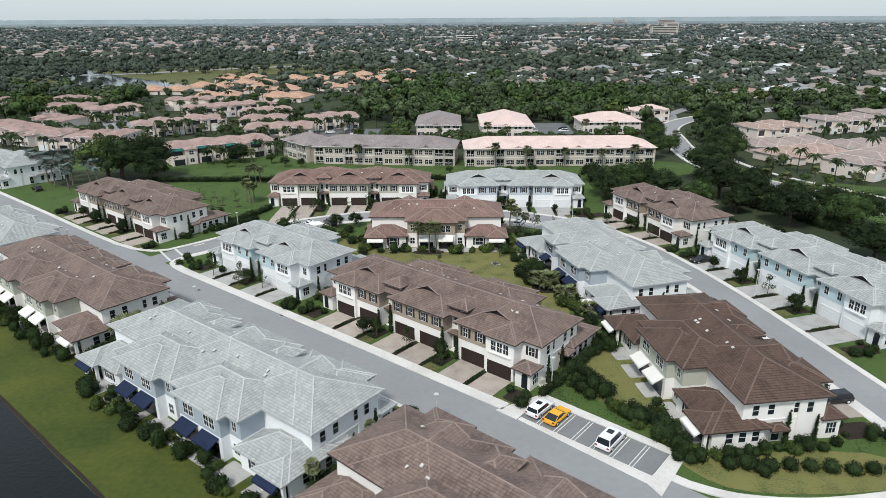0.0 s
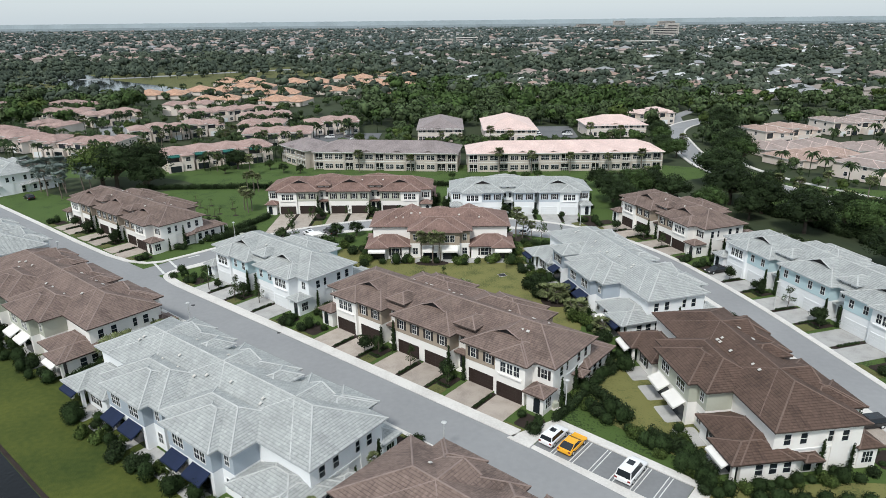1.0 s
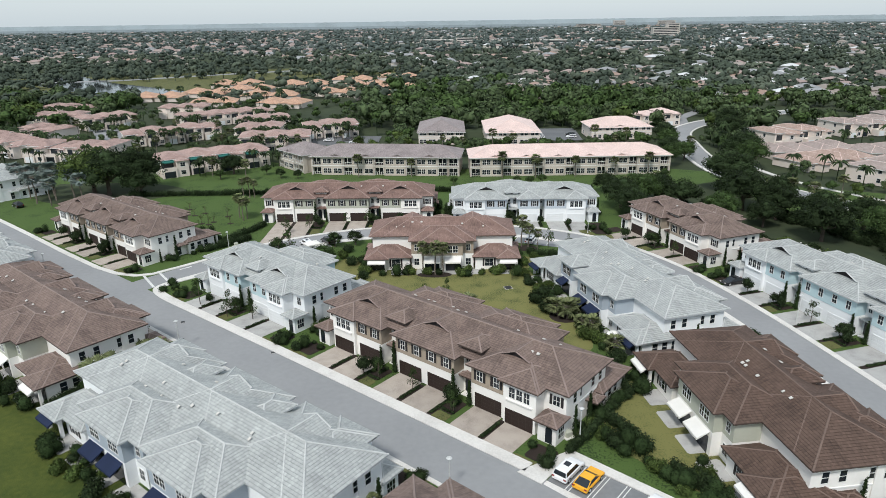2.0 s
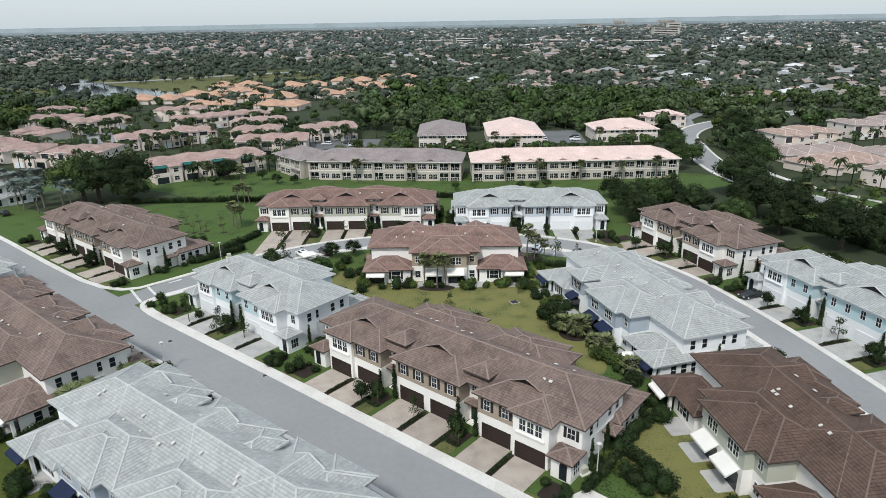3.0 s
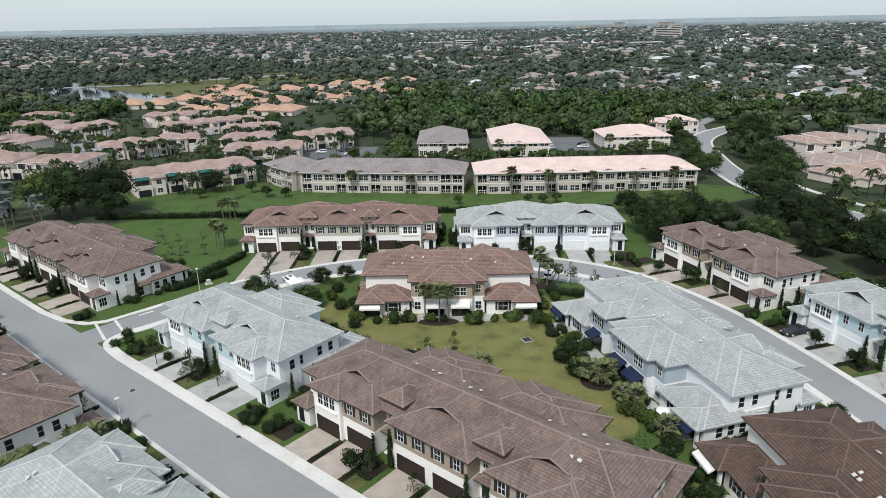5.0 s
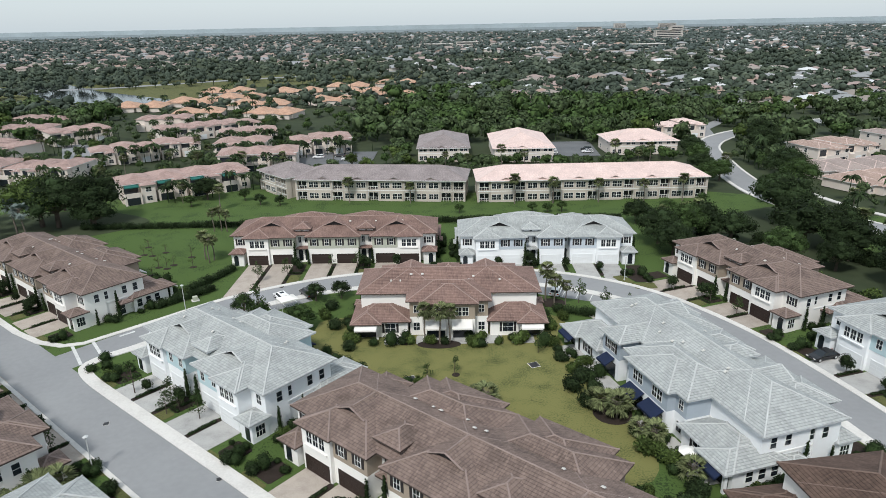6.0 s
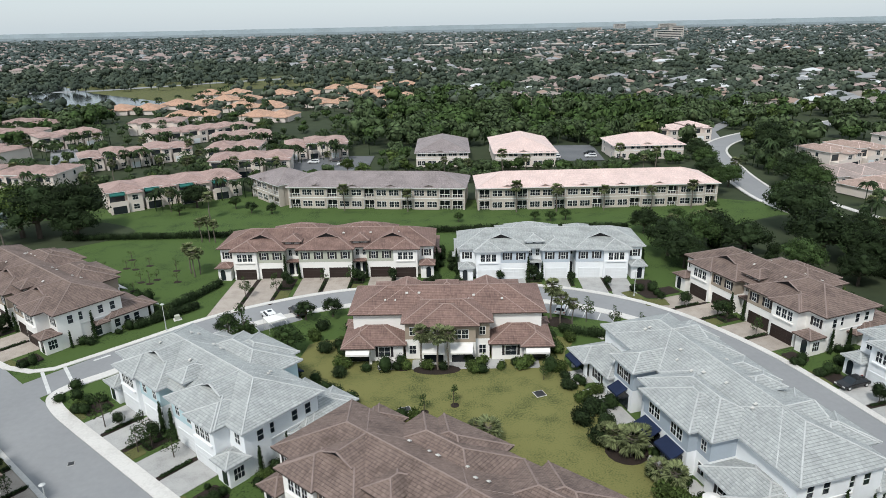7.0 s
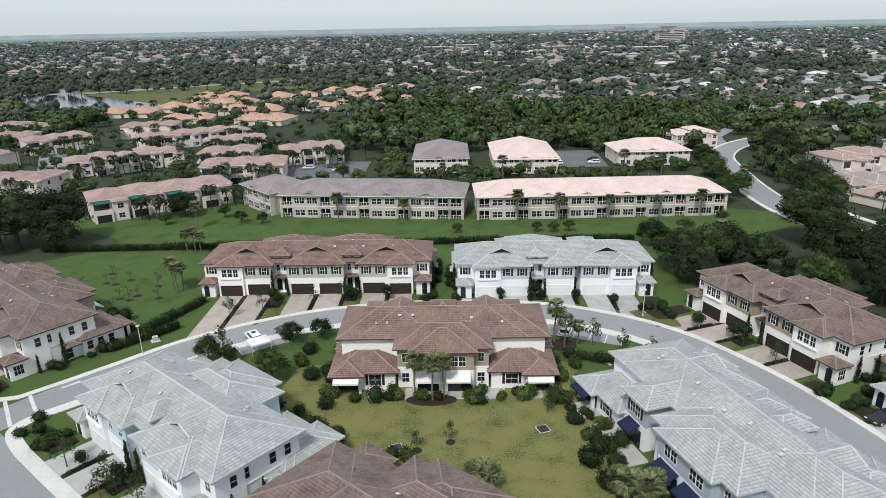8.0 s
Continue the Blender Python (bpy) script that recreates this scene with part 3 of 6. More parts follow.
    for i in range(int(L / 3.4)):
        vx, vy = rnd.uniform(5, L - 5), rnd.choice((9.4, 10.2, 4.8, 8.8))
        vb = bmesh.new()
        sg = -1 if vy > 6.85 else 1
        s = rnd.uniform(0.12, 0.23)
        box(vb, -s, s, -0.2, 0.2, -0.06, 0.0)
        box(vb, -s * 0.8, s * 0.8, -0.15, 0.15, 0.0, 0.05)
        part("roof_vent", vb, vent_light, h, at=pose(vx, vy, slope_z(vy) + 0.12, rx=sg * 22.8))
    return h


SIX, FIVE, FOUR = "EBSTSSTSBE", "EBSTSrSBE", "EBSTSBE"
BROWN = dict(tile=tile_brown, capm=cap_brown, stucco=stucco_cream, garage=garage_brown, canvas=awning_white, group="brown-roofed townhouses")
GREY = dict(tile=tile_grey, capm=cap_grey, stucco=stucco_white, garage=garage_white, canvas=awning_navy, group="grey-roofed townhouses")
TERRA = dict(BROWN, tile=tile_terra, capm=cap_terra)
ROWS = [
    (SIX, (-20.2, 102.3, -39.5), "cream stucco townhouse row with brown tile roof and tan siding", dict(BROWN, siding=siding_tan)),
    (SIX, (-48.0, 168.8, 0), "cream townhouse row with terracotta roof behind paved driveways", dict(TERRA, siding=siding_sage)),
    (FIVE, (1.7, 166.5, 0), "white townhouse row with grey roof and grey-blue siding", dict(GREY, siding=siding_greyblue)),
    (FOUR, (14.1, 149.5, 180), "cream townhouse block with terracotta roof beside the lawn", dict(TERRA, siding=siding_tan)),
    (FOUR, (-48.0, 124.5, -40), "white townhouse block with grey roof and aqua siding", dict(GREY, siding=siding_aqua, shutters=False)),
    (SIX, (-99.8, 164.6, -38), "cream townhouse row with brown roof beside a grass field", dict(BROWN, siding=siding_tan)),
    (SIX, (-5.9, 65.1, 143), "white townhouse row with grey roof and navy awnings above the bank", dict(GREY, siding=siding_blue)),
    (SIX, (-45.4, 96.9, 141), "cream townhouse row with brown roof by the lake bank", dict(BROWN, siding=siding_sage)),
    (SIX, (31.6, 32.7, 140), "cream townhouse row with brown tile roof opposite the parking bays", dict(BROWN, siding=siding_tan)),
    (FOUR, (49.4, 63.2, 98), "cream townhouse block with dark brown roof and white awnings", dict(BROWN, siding=siding_sage, tile=tile_umber, capm=cap_umber)),
    (FIVE, (45.1, 100.1, 107), "white townhouse row with grey roof and navy awnings by the lawn", dict(GREY, siding=siding_blue)),
    (FOUR, (44.2, 161.2, -69), "cream townhouse block with brown roof beside dark trees", dict(BROWN, siding=siding_tan)),
    (SIX, (57.6, 128.2, -73), "white townhouse row with grey roof and aqua walls", dict(GREY, siding=siding_aqua, shutters=False)),
    (FOUR, (-159, 207.5, -39), "white townhouse block with grey roof far down the street", dict(GREY, siding=siding_blue)),
    (FOUR, (-82.0, 127.5, 141), "white townhouse block with pale grey roof by the street", dict(GREY, siding=siding_blue)),
]
HOUSES = [townhouse(row, pose(x, y, 0, rz=a), label, **k) for row, (x, y, a), label, k in ROWS]

# ---------------------------------------------------------------- ground and roads
bm = bmesh.new()
bmesh.ops.create_grid(bm, x_segments=2, y_segments=2, size=4950)
tagged(new("ground", mesh_of("ground", bm, far_green)), "dark green suburban ground to the horizon", "ground", kind="structure").location.z = -0.25
bm = bmesh.new()
prism(bm, [(-190, 30), (120, -40), (150, 180), (80, 212), (-150, 212), (-220, 200)], -0.2, -0.02)
tagged(new("lawn", mesh_of("lawn", bm, lawn_green)), "mown green lawn round the houses", "lawn", kind="structure")

# ---------------------------------------------------------------- streets
S1 = [(-190, 224.3), (-106.2, 157.1), (-50, 112), (6.7, 66.6), (75, 11.9)]
LOOP = smooth_line([(-62.5, 125), (-56, 132.7), (-50, 139), (-42, 147), (-32.5, 153.3), (-22, 157.8), (-10, 160.2), (4, 160.8), (18, 158.8), (29, 153.8), (36.5, 147.5), (42, 139.5), (46.5, 130.5), (50, 120), (53, 109), (55.4, 98), (58.5, 82), (61.5, 65), (64.5, 40)])


def offset_line(line, w):
    P = [Vector(p) for p in line]
    out = []
    for i, p in enumerate(P):
        d = (P[min(i + 1, len(P) - 1)] - P[max(i - 1, 0)]).normalized()
        out.append((p.x - d.y * w, p.y + d.x * w))
    return out


def strip(name, line, w0, w1, mat, label, category, z=0.0, z0=-0.15):
    b = bmesh.new()
    ribbon(b, line, w0, w1, z0, z)
    return tagged(new(name, mesh_of(name, b, mat)), label, category, kind="structure")


strip("road_1", S1, -4.2, 3.65, asphalt, "grey asphalt street with pale kerbs", "road", 0.012)
strip("road_2", LOOP, -3.1, 3.1, asphalt, "grey asphalt loop street", "road", 0.004)
IN = [(9.05, 69.0), (-20.25, 92.4), (-42.95, 110.3), (-50.2, 116.0), (-54.7, 119.7), (-57.6, 122.9), (-58.1, 125.3), (-56.6, 128), (-53.6, 130.8)] + offset_line(LOOP, -3.1)[17:]
OUT = [(-190, 227.9), (-105, 159.5), (-88.6, 146), (-76.2, 136.3), (-69.9, 132.4), (-65, 131.0), (-61.5, 131.9), (-58.6, 134.7)] + offset_line(LOOP, 3.1)[10:]
strip("kerb_1", smooth_line(IN[:9], 6) + IN[9:], -1.8, 0.0, concrete, "wide pale concrete kerb", "kerb", 0.11)
strip("kerb_2", OUT, 0.0, 1.1, concrete, "pale concrete kerb", "kerb", 0.10)
strip("kerb_3", S1, -4.8, -4.2, concrete, "narrow pale concrete kerb", "kerb", 0.10)
# crossing lines at the mouth of the loop street
for a, b, w in (((-63.2, 131.4), (-58.4, 125.2), 0.5), ((-60.6, 133.0), (-56.2, 127.6), 0.5), ((-57.0, 134.8), (-55.2, 136.6), 0.45)):
    strip("crossing_line", [a, b], -w / 2, w / 2, paint_white, "white painted crossing line", "road marking", 0.022, 0.0)
# parking bays
PU, PV = Vector((0.766, -0.643)), Vector((0.643, 0.766))
P0 = Vector((11.4, 67.4))
bay = [P0, P0 + PU * 17.9, P0 + PU * 17.9 + PV * 5.0, P0 + PV * 5.0]
b = bmesh.new()
prism(b, [tuple(p) for p in bay], -0.1, 0.024)
tagged(new("parking_bays", mesh_of("parking_bays", b, asphalt_bay)), "grey asphalt parking bays with white lines", "parking", kind="structure")
b = bmesh.new()
prism(b, [tuple(p) for p in (P0 - PU * 3.4 - PV * 0.9, P0 - PU * 0.1 - PV * 0.9, P0 - PU * 0.1 + PV * 5.05, P0 - PU * 0.9 + PV * 5.9)], -0.1, 0.11)
prism(b, [tuple(p) for p in (P0 - PU * 0.9 + PV * 5.05, P0 + PU * 19.4 + PV * 5.05, P0 + PU * 19.8 + PV * 6.2, P0 - PU * 0.9 + PV * 6.6)], -0.1, 0.112)
prism(b, [tuple(p) for p in (P0 + PU * 18.0 - PV * 1.6, P0 + PU * 20.2 - PV * 2.6, P0 + PU * 19.7 + PV * 5.05, P0 + PU * 18.0 + PV * 5.05)], -0.1, 0.108)
prism(b, [tuple(p) for p in (P0 - PV * 0.75, P0 + PU * 18.0 - PV * 1.6, P0 + PU * 18.0, P0)], -0.1, 0.03)
tagged(new("pavement", mesh_of("pavement", b, concrete)), "pale concrete pavement round the parking bays", "pavement", kind="structure")
for i in range(1, 7):
    for s in (-0.22, 0.22):
        q = P0 + PU * (i * 2.557 + s)
        strip("bay_line", [tuple(q), tuple(q + PV * 4.9)], -0.06, 0.06, paint_white, "white painted bay line", "road marking", 0.03, 0.0)
# south road and pavement round the corner garden
SOUTH = smooth_line([(25, 50.5), (33, 48.0), (42, 47.6), (60, 50), (64, 52)])
strip("road_3", SOUTH, -3, 3, asphalt, "grey asphalt street", "road", 0.008)
strip("kerb_4", smooth_line([(26.4, 55.6), (29, 53.6), (34, 51.6), (42, 51.0), (52, 52.3), (58, 53.5)]), 0, 1.3, concrete, "pale concrete pavement", "kerb", 0.105)
# lawns that are dry, lake, bank
def patch(name, pts, mat, label, z=0.0, category="lawn"):
    b = bmesh.new()
    prism(b, pts, -0.1, z)
    return tagged(new(name, mesh_of(name, b, mat)), label, category, kind="structure")


patch("lawn", smooth_line([(-24, 128), (-8, 106), (4, 102), (20, 96), (24, 104), (20, 118), (17, 133), (17, 141), (-19, 141), (-24, 136), (-24, 128)], 4)[:-1], lawn_dry, "sun-bleached lawn between the houses", 0.015)
patch("lawn", smooth_line([(20, 74), (30, 64), (34, 70), (27, 88), (22, 90), (20, 74)], 4)[:-1], lawn_dry, "narrow dry lawn behind the houses", 0.012)
patch("lawn", smooth_line([(28, 60), (33, 54), (44, 53), (56, 55), (52, 60), (36, 60), (28, 60)], 4)[:-1], lawn_dry, "dry grass corner by the street", 0.01)
patch("lake", [(-210, 160), (-75.4, 83.5), (-61.6, 72.6), (-45.8, 59.6), (-35.5, 51.3), (10, 12), (10, -60), (-210, -60)], water, "dark rippled lake water", -0.012, "water")
strip("lake_edge", smooth_line([(-210, 160.4), (-140, 120.5), (-100, 98), (-75.4, 83.7), (-61.6, 72.9), (-45.8, 60.0), (-35.5, 51.6), (10, 12.4)], 6), -0.25, 0.25, mulch, "dark muddy lake edge", "bank", 0.03)
lawn_bank = material("lawn_bank", (0.088, 0.102, 0.018), 1.0, (0.032, 0.052, 0.009), 0.35, 0.45, bump=1.0, bump_scale=5, spread=0.24)
patch("bank", [(-130, 119), (-61.6, 73.0), (-35.5, 51.8), (0, 21), (20, 22), (-14, 50), (-47, 76), (-62, 90), (-120, 128)], lawn_bank, "grassy lake bank with yellowish streaks", 0.0, "lawn")
patch("lawn", [(-136, 196), (-96, 199), (45, 198.5), (100, 196), (104, 214), (78, 226), (-50, 232), (-66, 246), (-96, 226), (-138, 232)], lawn_green, "green lawn in front of the apartment buildings", 0.006)
strip("canal", [(-100, 199.6), (-40, 201), (30, 202.5)], -1.0, 1.0, mulch, "narrow dark canal in the grass", "water", 0.012)
patch("lake", [(-260, 262), (-176, 252), (-158, 226), (-152, 219), (-200, 205), (-280, 210)], water_far, "grey pond water beyond the houses", 0.0, "water")
patch("lake", [(-420, 640), (-270, 500), (-215, 478), (-195, 486), (-205, 520), (-300, 600), (-390, 700)], water_far, "distant lake behind orange roofs", -0.08, "water")
RIGHT = smooth_line([(122, 160), (108, 181), (98, 200), (93, 222), (94, 245), (98, 270), (105, 300), (122, 324), (152, 346), (200, 370)])
strip("road_4", RIGHT, -4.2, 4.2, asphalt, "curving grey road among dark trees", "road", 0.02)
strip("kerb_5", RIGHT, 4.2, 5.4, concrete, "pale kerb of the curving road", "kerb", 0.12)
strip("kerb_6", RIGHT, -5.0, -4.2, concrete, "pale kerb of the curving road", "kerb", 0.12)
strip("path", offset_line(RIGHT, -13)[:34], -0.9, 0.9, concrete, "pale footpath along the road", "path", 0.05)
strip("road_5", [(110, 306), (120, 345), (150, 385)], -3, 3, asphalt, "grey side road", "road", 0.05)
HIGHWAY = [(-520, 575), (-420, 600), (-308, 625), (-222, 690), (-150, 735), (60, 850), (300, 960)]
patch("lawn", [(-520, 545), (-330, 480), (-190, 500), (-190, 600), (-120, 640), (0, 690), (60, 800), (60, 890), (-150, 780), (-320, 680), (-520, 640)], lawn_verge, "dull green verge along the highway", -0.15)
strip("road_6", HIGHWAY, -7, 7, asphalt, "pale highway with trees", "road", -0.05, -0.24)
patch("car_park", [(37, 284), (58, 284), (60, 316), (38, 316)], asphalt_dark, "dark asphalt car park", 0.03, "parking")
patch("car_park", [(-60, 272), (-30, 272), (-30, 300), (-62, 302)], asphalt_dark, "dark asphalt car park", 0.03, "parking")
patch("car_park", [(-178, 330), (-152, 285), (-140, 290), (-165, 340)], asphalt, "grey asphalt court between villas", 0.03, "parking")
# two grass patches whose dark green carries the shade of the tree crowns
patch("understory", smooth_line([(58, 172), (70, 161), (78, 138), (87, 112), (104, 118), (103, 138), (96, 156), (86, 172), (88, 186), (92, 208), (78, 204), (60, 192), (48, 186), (58, 172)], 4)[:-1], far_green, "rough grass under the trees, coloured dark for their shade", 0.018, "ground")
patch("understory", smooth_line([(-128, 214), (-126, 196), (-104, 186), (-88, 194), (-82, 204), (-100, 214), (-128, 214)], 4)[:-1], far_green, "rough grass under the trees, coloured dark for their shade", 0.018, "ground")
for cx, cy, rx, ry in ((-2.6, 130.4, 3.6, 1.5), (20.6, 110.2, 2.6, 2.6), (-7.8, 130.9, 1.2, 0.8), (3.4, 131.8, 1.6, 0.8), (0, 120.7, 0.6, 0.6), (-4.1, 119.1, 0.6, 0.6), (18.2, 146.2, 2.4, 2.0)):
    patch("mulch_bed", [(cx + rx * math.cos(k * math.pi / 8), cy + ry * math.sin(k * math.pi / 8)) for k in range(16)], mulch, "dark mulch bed under palms and young trees", 0.05, "garden bed")
# parking bays on the loop street
for cx, cy, rz, n in ((-31.5, 148.6, 35, 3), (22.5, 150.6, -22, 5)):
    b = bmesh.new()
    prism(b, [tuple((pose(cx, cy, 0, rz=rz) @ Vector((px, py, 0)))[:2]) for px, py in ((-n * 1.3, -2.6), (n * 1.3, -2.6), (n * 1.3, 4.4), (-n * 1.3, 4.4))], -0.1, 0.016)
    tagged(new("parking_bays", mesh_of("parking_bays", b, asphalt)), "grey asphalt parking bays beside the loop street", "parking", kind="structure")
    for i in range(n + 1):
        q0, q1 = (pose(cx, cy, 0, rz=rz) @ Vector((-n * 1.3 + 2.6 * i, py, 0)) for py in (-2.5, 2.4))
        strip("bay_line", [tuple(q0[:2]), tuple(q1[:2])], -0.08, 0.08, paint_white, "white painted bay line", "road marking", 0.024, 0.0)

# ---------------------------------------------------------------- driveways


def gap_to(line, p):
    best = 1e9
    for a, b in zip(line, line[1:]):
        a, b = Vector(a), Vector(b)
        t = max(0, min(1, (p - a).dot(b - a) / (b - a).length_squared))
        best = min(best, (a.lerp(b, t) - p).length)
    return best


def reach(m, x, y0=0.0):
    """How far a straight line from (x, y0) of a house runs forward before it meets a kerb."""
    s = 0.0
    while s < 26:
        p = (m @ Vector((x, y0 - s, 0))).to_2d()
        if gap_to(S1, p) < 4.3 or gap_to(LOOP, p) < 3.6 or gap_to(SOUTH, p) < 3.5:
            break
        s += 0.25
    return s


SITES = []
for (row, (hx, hy, ha), _, k), house in zip(ROWS, HOUSES):
    m = pose(hx, hy, 0, rz=ha)
    x = 0.0
    for c in row:
        w = WIDTH[c]
        mid = x + w / 2
        if c in "BS":
            y0 = -0.45 if c == "B" else 0.06
            e0, e1 = reach(m, mid - 2.2, y0), reach(m, mid + 2.2, y0)
            if e0 < 25 and e1 < 25:
                b = bmesh.new()
                prism(b, [tuple((m @ Vector(q))[:2]) for q in ((mid - 2.25, y0 - e0, 0), (mid + 2.25, y0 - e1, 0), (mid + 2.25, y0, 0), (mid - 2.25, y0, 0))], -0.1, 0.035)
                tagged(new("driveway", mesh_of("driveway", b, paver_grey if k["tile"] is tile_grey else paver_tan)), "paved driveway in front of a garage", "driveway", "driveways", "structure")
        SITES.append((m, row, c, x, w, k))
        x += w

# ---------------------------------------------------------------- plants


def leaf_cloud(bm, rnd, centre, radii, n, size, flat=0.0):
    """n leaf clumps, small bent quads, in the outer part of an ellipsoid."""
    c = Vector(centre)
    for _ in range(n):
        d = Vector((rnd.gauss(0, 1), rnd.gauss(0, 1), rnd.gauss(0, 1))).normalized()
        r = rnd.uniform(0.76, 1.16)
        p = c + Vector((d.x * radii[0] * r, d.y * radii[1] * r, d.z * radii[2] * r))
        a = (d * 0.75 + Vector((rnd.gauss(0, .7), rnd.gauss(0, .7), rnd.gauss(0, .7) + 0.2))).normalized()
        s = a.orthogonal().normalized()
        s.rotate(Matrix.Rotation(rnd.uniform(0, 6.28), 3, a))
        t = a.cross(s)
        k = size * rnd.uniform(0.6, 1.35)
        v = [bm.verts.new(p + o) for o in (-s * k, (t * 0.55 - a * 0.15) * k, s * k, (-t * 0.55 - a * 0.15) * k)]
        bm.faces.new(v)


def core(bm, rnd, centre, radii, sub=1, rough=0.18):
    r = bmesh.ops.create_icosphere(bm, subdivisions=sub, radius=1)
    for v in r["verts"]:
        f = 1 + rnd.uniform(-rough, rough)
        f *= 0.9
        v.co = Vector((v.co.x * radii[0] * f, v.co.y * radii[1] * f, v.co.z * radii[2] * f)) + Vector(centre)


PROTO = {}


def plant(kind, seed=0):
    """The first plant of a kind; later ones are copies of it."""
    key = (kind, seed)
    if key in PROTO:
        return PROTO[key]
    rnd = random.Random(sum(map(ord, kind)) * 7 + seed)
    crown, trunk, mat = bmesh.new(), None, leaf_mid
    if kind == "round_shrub":
        core(crown, rnd, (0, 0, 0.55), (0.72, 0.72, 0.62), 2, 0.06)
        leaf_cloud(crown, rnd, (0, 0, 0.55), (0.78, 0.78, 0.68), 420, 0.095)
        mat, label, cat = leaf_topiary, "clipped round dark green shrub", "shrub"
    elif kind == "tall_topiary":
        core(crown, rnd, (0, 0, 0.95), (0.78, 0.78, 1.0), 2, 0.06)
        leaf_cloud(crown, rnd, (0, 0, 0.95), (0.85, 0.85, 1.08), 520, 0.095)
        mat, label, cat = leaf_topiary, "clipped egg-shaped dark topiary", "shrub"
    elif kind == "cypress":
        for k in range(5):
            z = 0.6 + k * 0.75
            core(crown, rnd, (0, 0, z), (0.36 - 0.055 * k, 0.36 - 0.055 * k, 0.65), 1, 0.15)
            leaf_cloud(crown, rnd, (0, 0, z), (0.42 - 0.06 * k, 0.42 - 0.06 * k, 0.7), 70, 0.12)
        mat, label, cat = leaf_topiary, "slim dark column-shaped cypress", "cypress tree"
    elif kind == "bush":
        for _ in range(4):
            c = (rnd.uniform(-.5, .5), rnd.uniform(-.5, .5), rnd.uniform(.45, .8))
            core(crown, rnd, c, (0.55, 0.55, 0.5), 1)
            leaf_cloud(crown, rnd, c, (0.68, 0.68, 0.6), 170, 0.125)
        mat, label, cat = leaf_bright if seed else leaf_dark, "loose green garden bush", "bush"
    elif kind == "low_hedge":
        for k in range(5):
            c = (-1.4 + 0.7 * k, rnd.uniform(-.08, .08), 0.32)
            core(crown, rnd, c, (0.46, 0.36, 0.32), 1)
            leaf_cloud(crown, rnd, c, (0.52, 0.42, 0.38), 60, 0.13)
        mat, label, cat = leaf_dark, "low hedge strip beside a driveway", "hedge"
    elif kind == "hedge":
        for k in range(8):
            c = (-2.1 + 0.6 * k, rnd.uniform(-.1, .1), rnd.uniform(.7, .85))
            core(crown, rnd, c, (0.5, 0.55, 0.8), 1)
            leaf_cloud(crown, rnd, c, (0.58, 0.66, 0.9), 120, 0.13)
        mat, label, cat = leaf_dark, "dense clipped dark green hedge", "hedge"
    elif kind == "ball_tree":
        trunk = bmesh.new()
        cyl(trunk, (0, 0, 0), (0.03, 0, 1.3), 0.07, 0.05, 6)
        for _ in range(5):
            c = (rnd.uniform(-.4, .4), rnd.uniform(-.4, .4), rnd.uniform(1.5, 2.4))
            core(crown, rnd, c, (0.6, 0.6, 0.55), 1)
            leaf_cloud(crown, rnd, c, (0.75, 0.75, 0.68), 130, 0.15)
        mat, label, cat = leaf_dark, "small round-headed tree beside a driveway", "tree"
    elif kind == "young_tree":
        trunk = bmesh.new()
        cyl(trunk, (0, 0, 0), (0.05, 0.02, 3.2), 0.07, 0.03, 6)
        for k in range(9):
            w, z = rnd.uniform(0, 6.28), rnd.uniform(1.1, 3.2)
            r = 0.9 * (1 - (z - 1) / 4)
            q = (math.cos(w) * r, math.sin(w) * r, z + 0.6)
            cyl(trunk, (0.03, 0, z), q, 0.03, 0.012, 4)
            leaf_cloud(crown, rnd, q, (0.45, 0.45, 0.4), 42, 0.12)
        leaf_cloud(crown, rnd, (0.05, 0, 3.6), (0.4, 0.4, 0.6), 50, 0.12)
        mat, label, cat = leaf_mid, "young tree with thin open crown", "tree"
    elif kind == "sapling":
        trunk = bmesh.new()
        cyl(trunk, (0, 0, 0), (0.02, 0, 2.0), 0.05, 0.02, 5)
        for k in range(7):
            w, z = rnd.uniform(0, 6.28), rnd.uniform(0.7, 2.0)
            q = (math.cos(w) * 0.5, math.sin(w) * 0.5, z + 0.5)
            cyl(trunk, (0, 0, z), q, 0.02, 0.008, 4)
            leaf_cloud(crown, rnd, q, (0.22, 0.22, 0.25), 9, 0.09)
        mat, label, cat = leaf_bright, "thin staked sapling with sparse leaves", "sapling"
    elif kind in ("palm", "silver_palm", "short_palm"):
        trunk = bmesh.new()
        ht = {"palm": 5.6, "silver_palm": 5.5, "short_palm": 2.2}[kind]
        p = Vector((0, 0, 0))
        for k in range(5):
            q = Vector((0.12 * math.sin(k + seed), 0.1 * math.cos(k * 1.3 + seed), ht * (k + 1) / 5))
            cyl(trunk, p, q, 0.16 - 0.012 * k, 0.148 - 0.012 * k, 7)
            p = q
        n = 56
        R = 1.45 if kind == "palm" else 1.75
        for k in range(n):
            w, up = rnd.uniform(0, 6.28), rnd.uniform(-0.9, 1.5)
            d = Vector((math.cos(w), math.sin(w), 0))
            side = Vector((-d.y, d.x, 0))
            r = R * rnd.uniform(0.8, 1.1)
            fl = 1 / math.sqrt(1 + up * up)
            mid = p + d * r * 0.55 * fl + Vector((0, 0, up * r * 0.55 * fl))
            # a fan of narrow blades at the end of each stalk
            cyl(trunk, p, mid, 0.025, 0.015, 3)
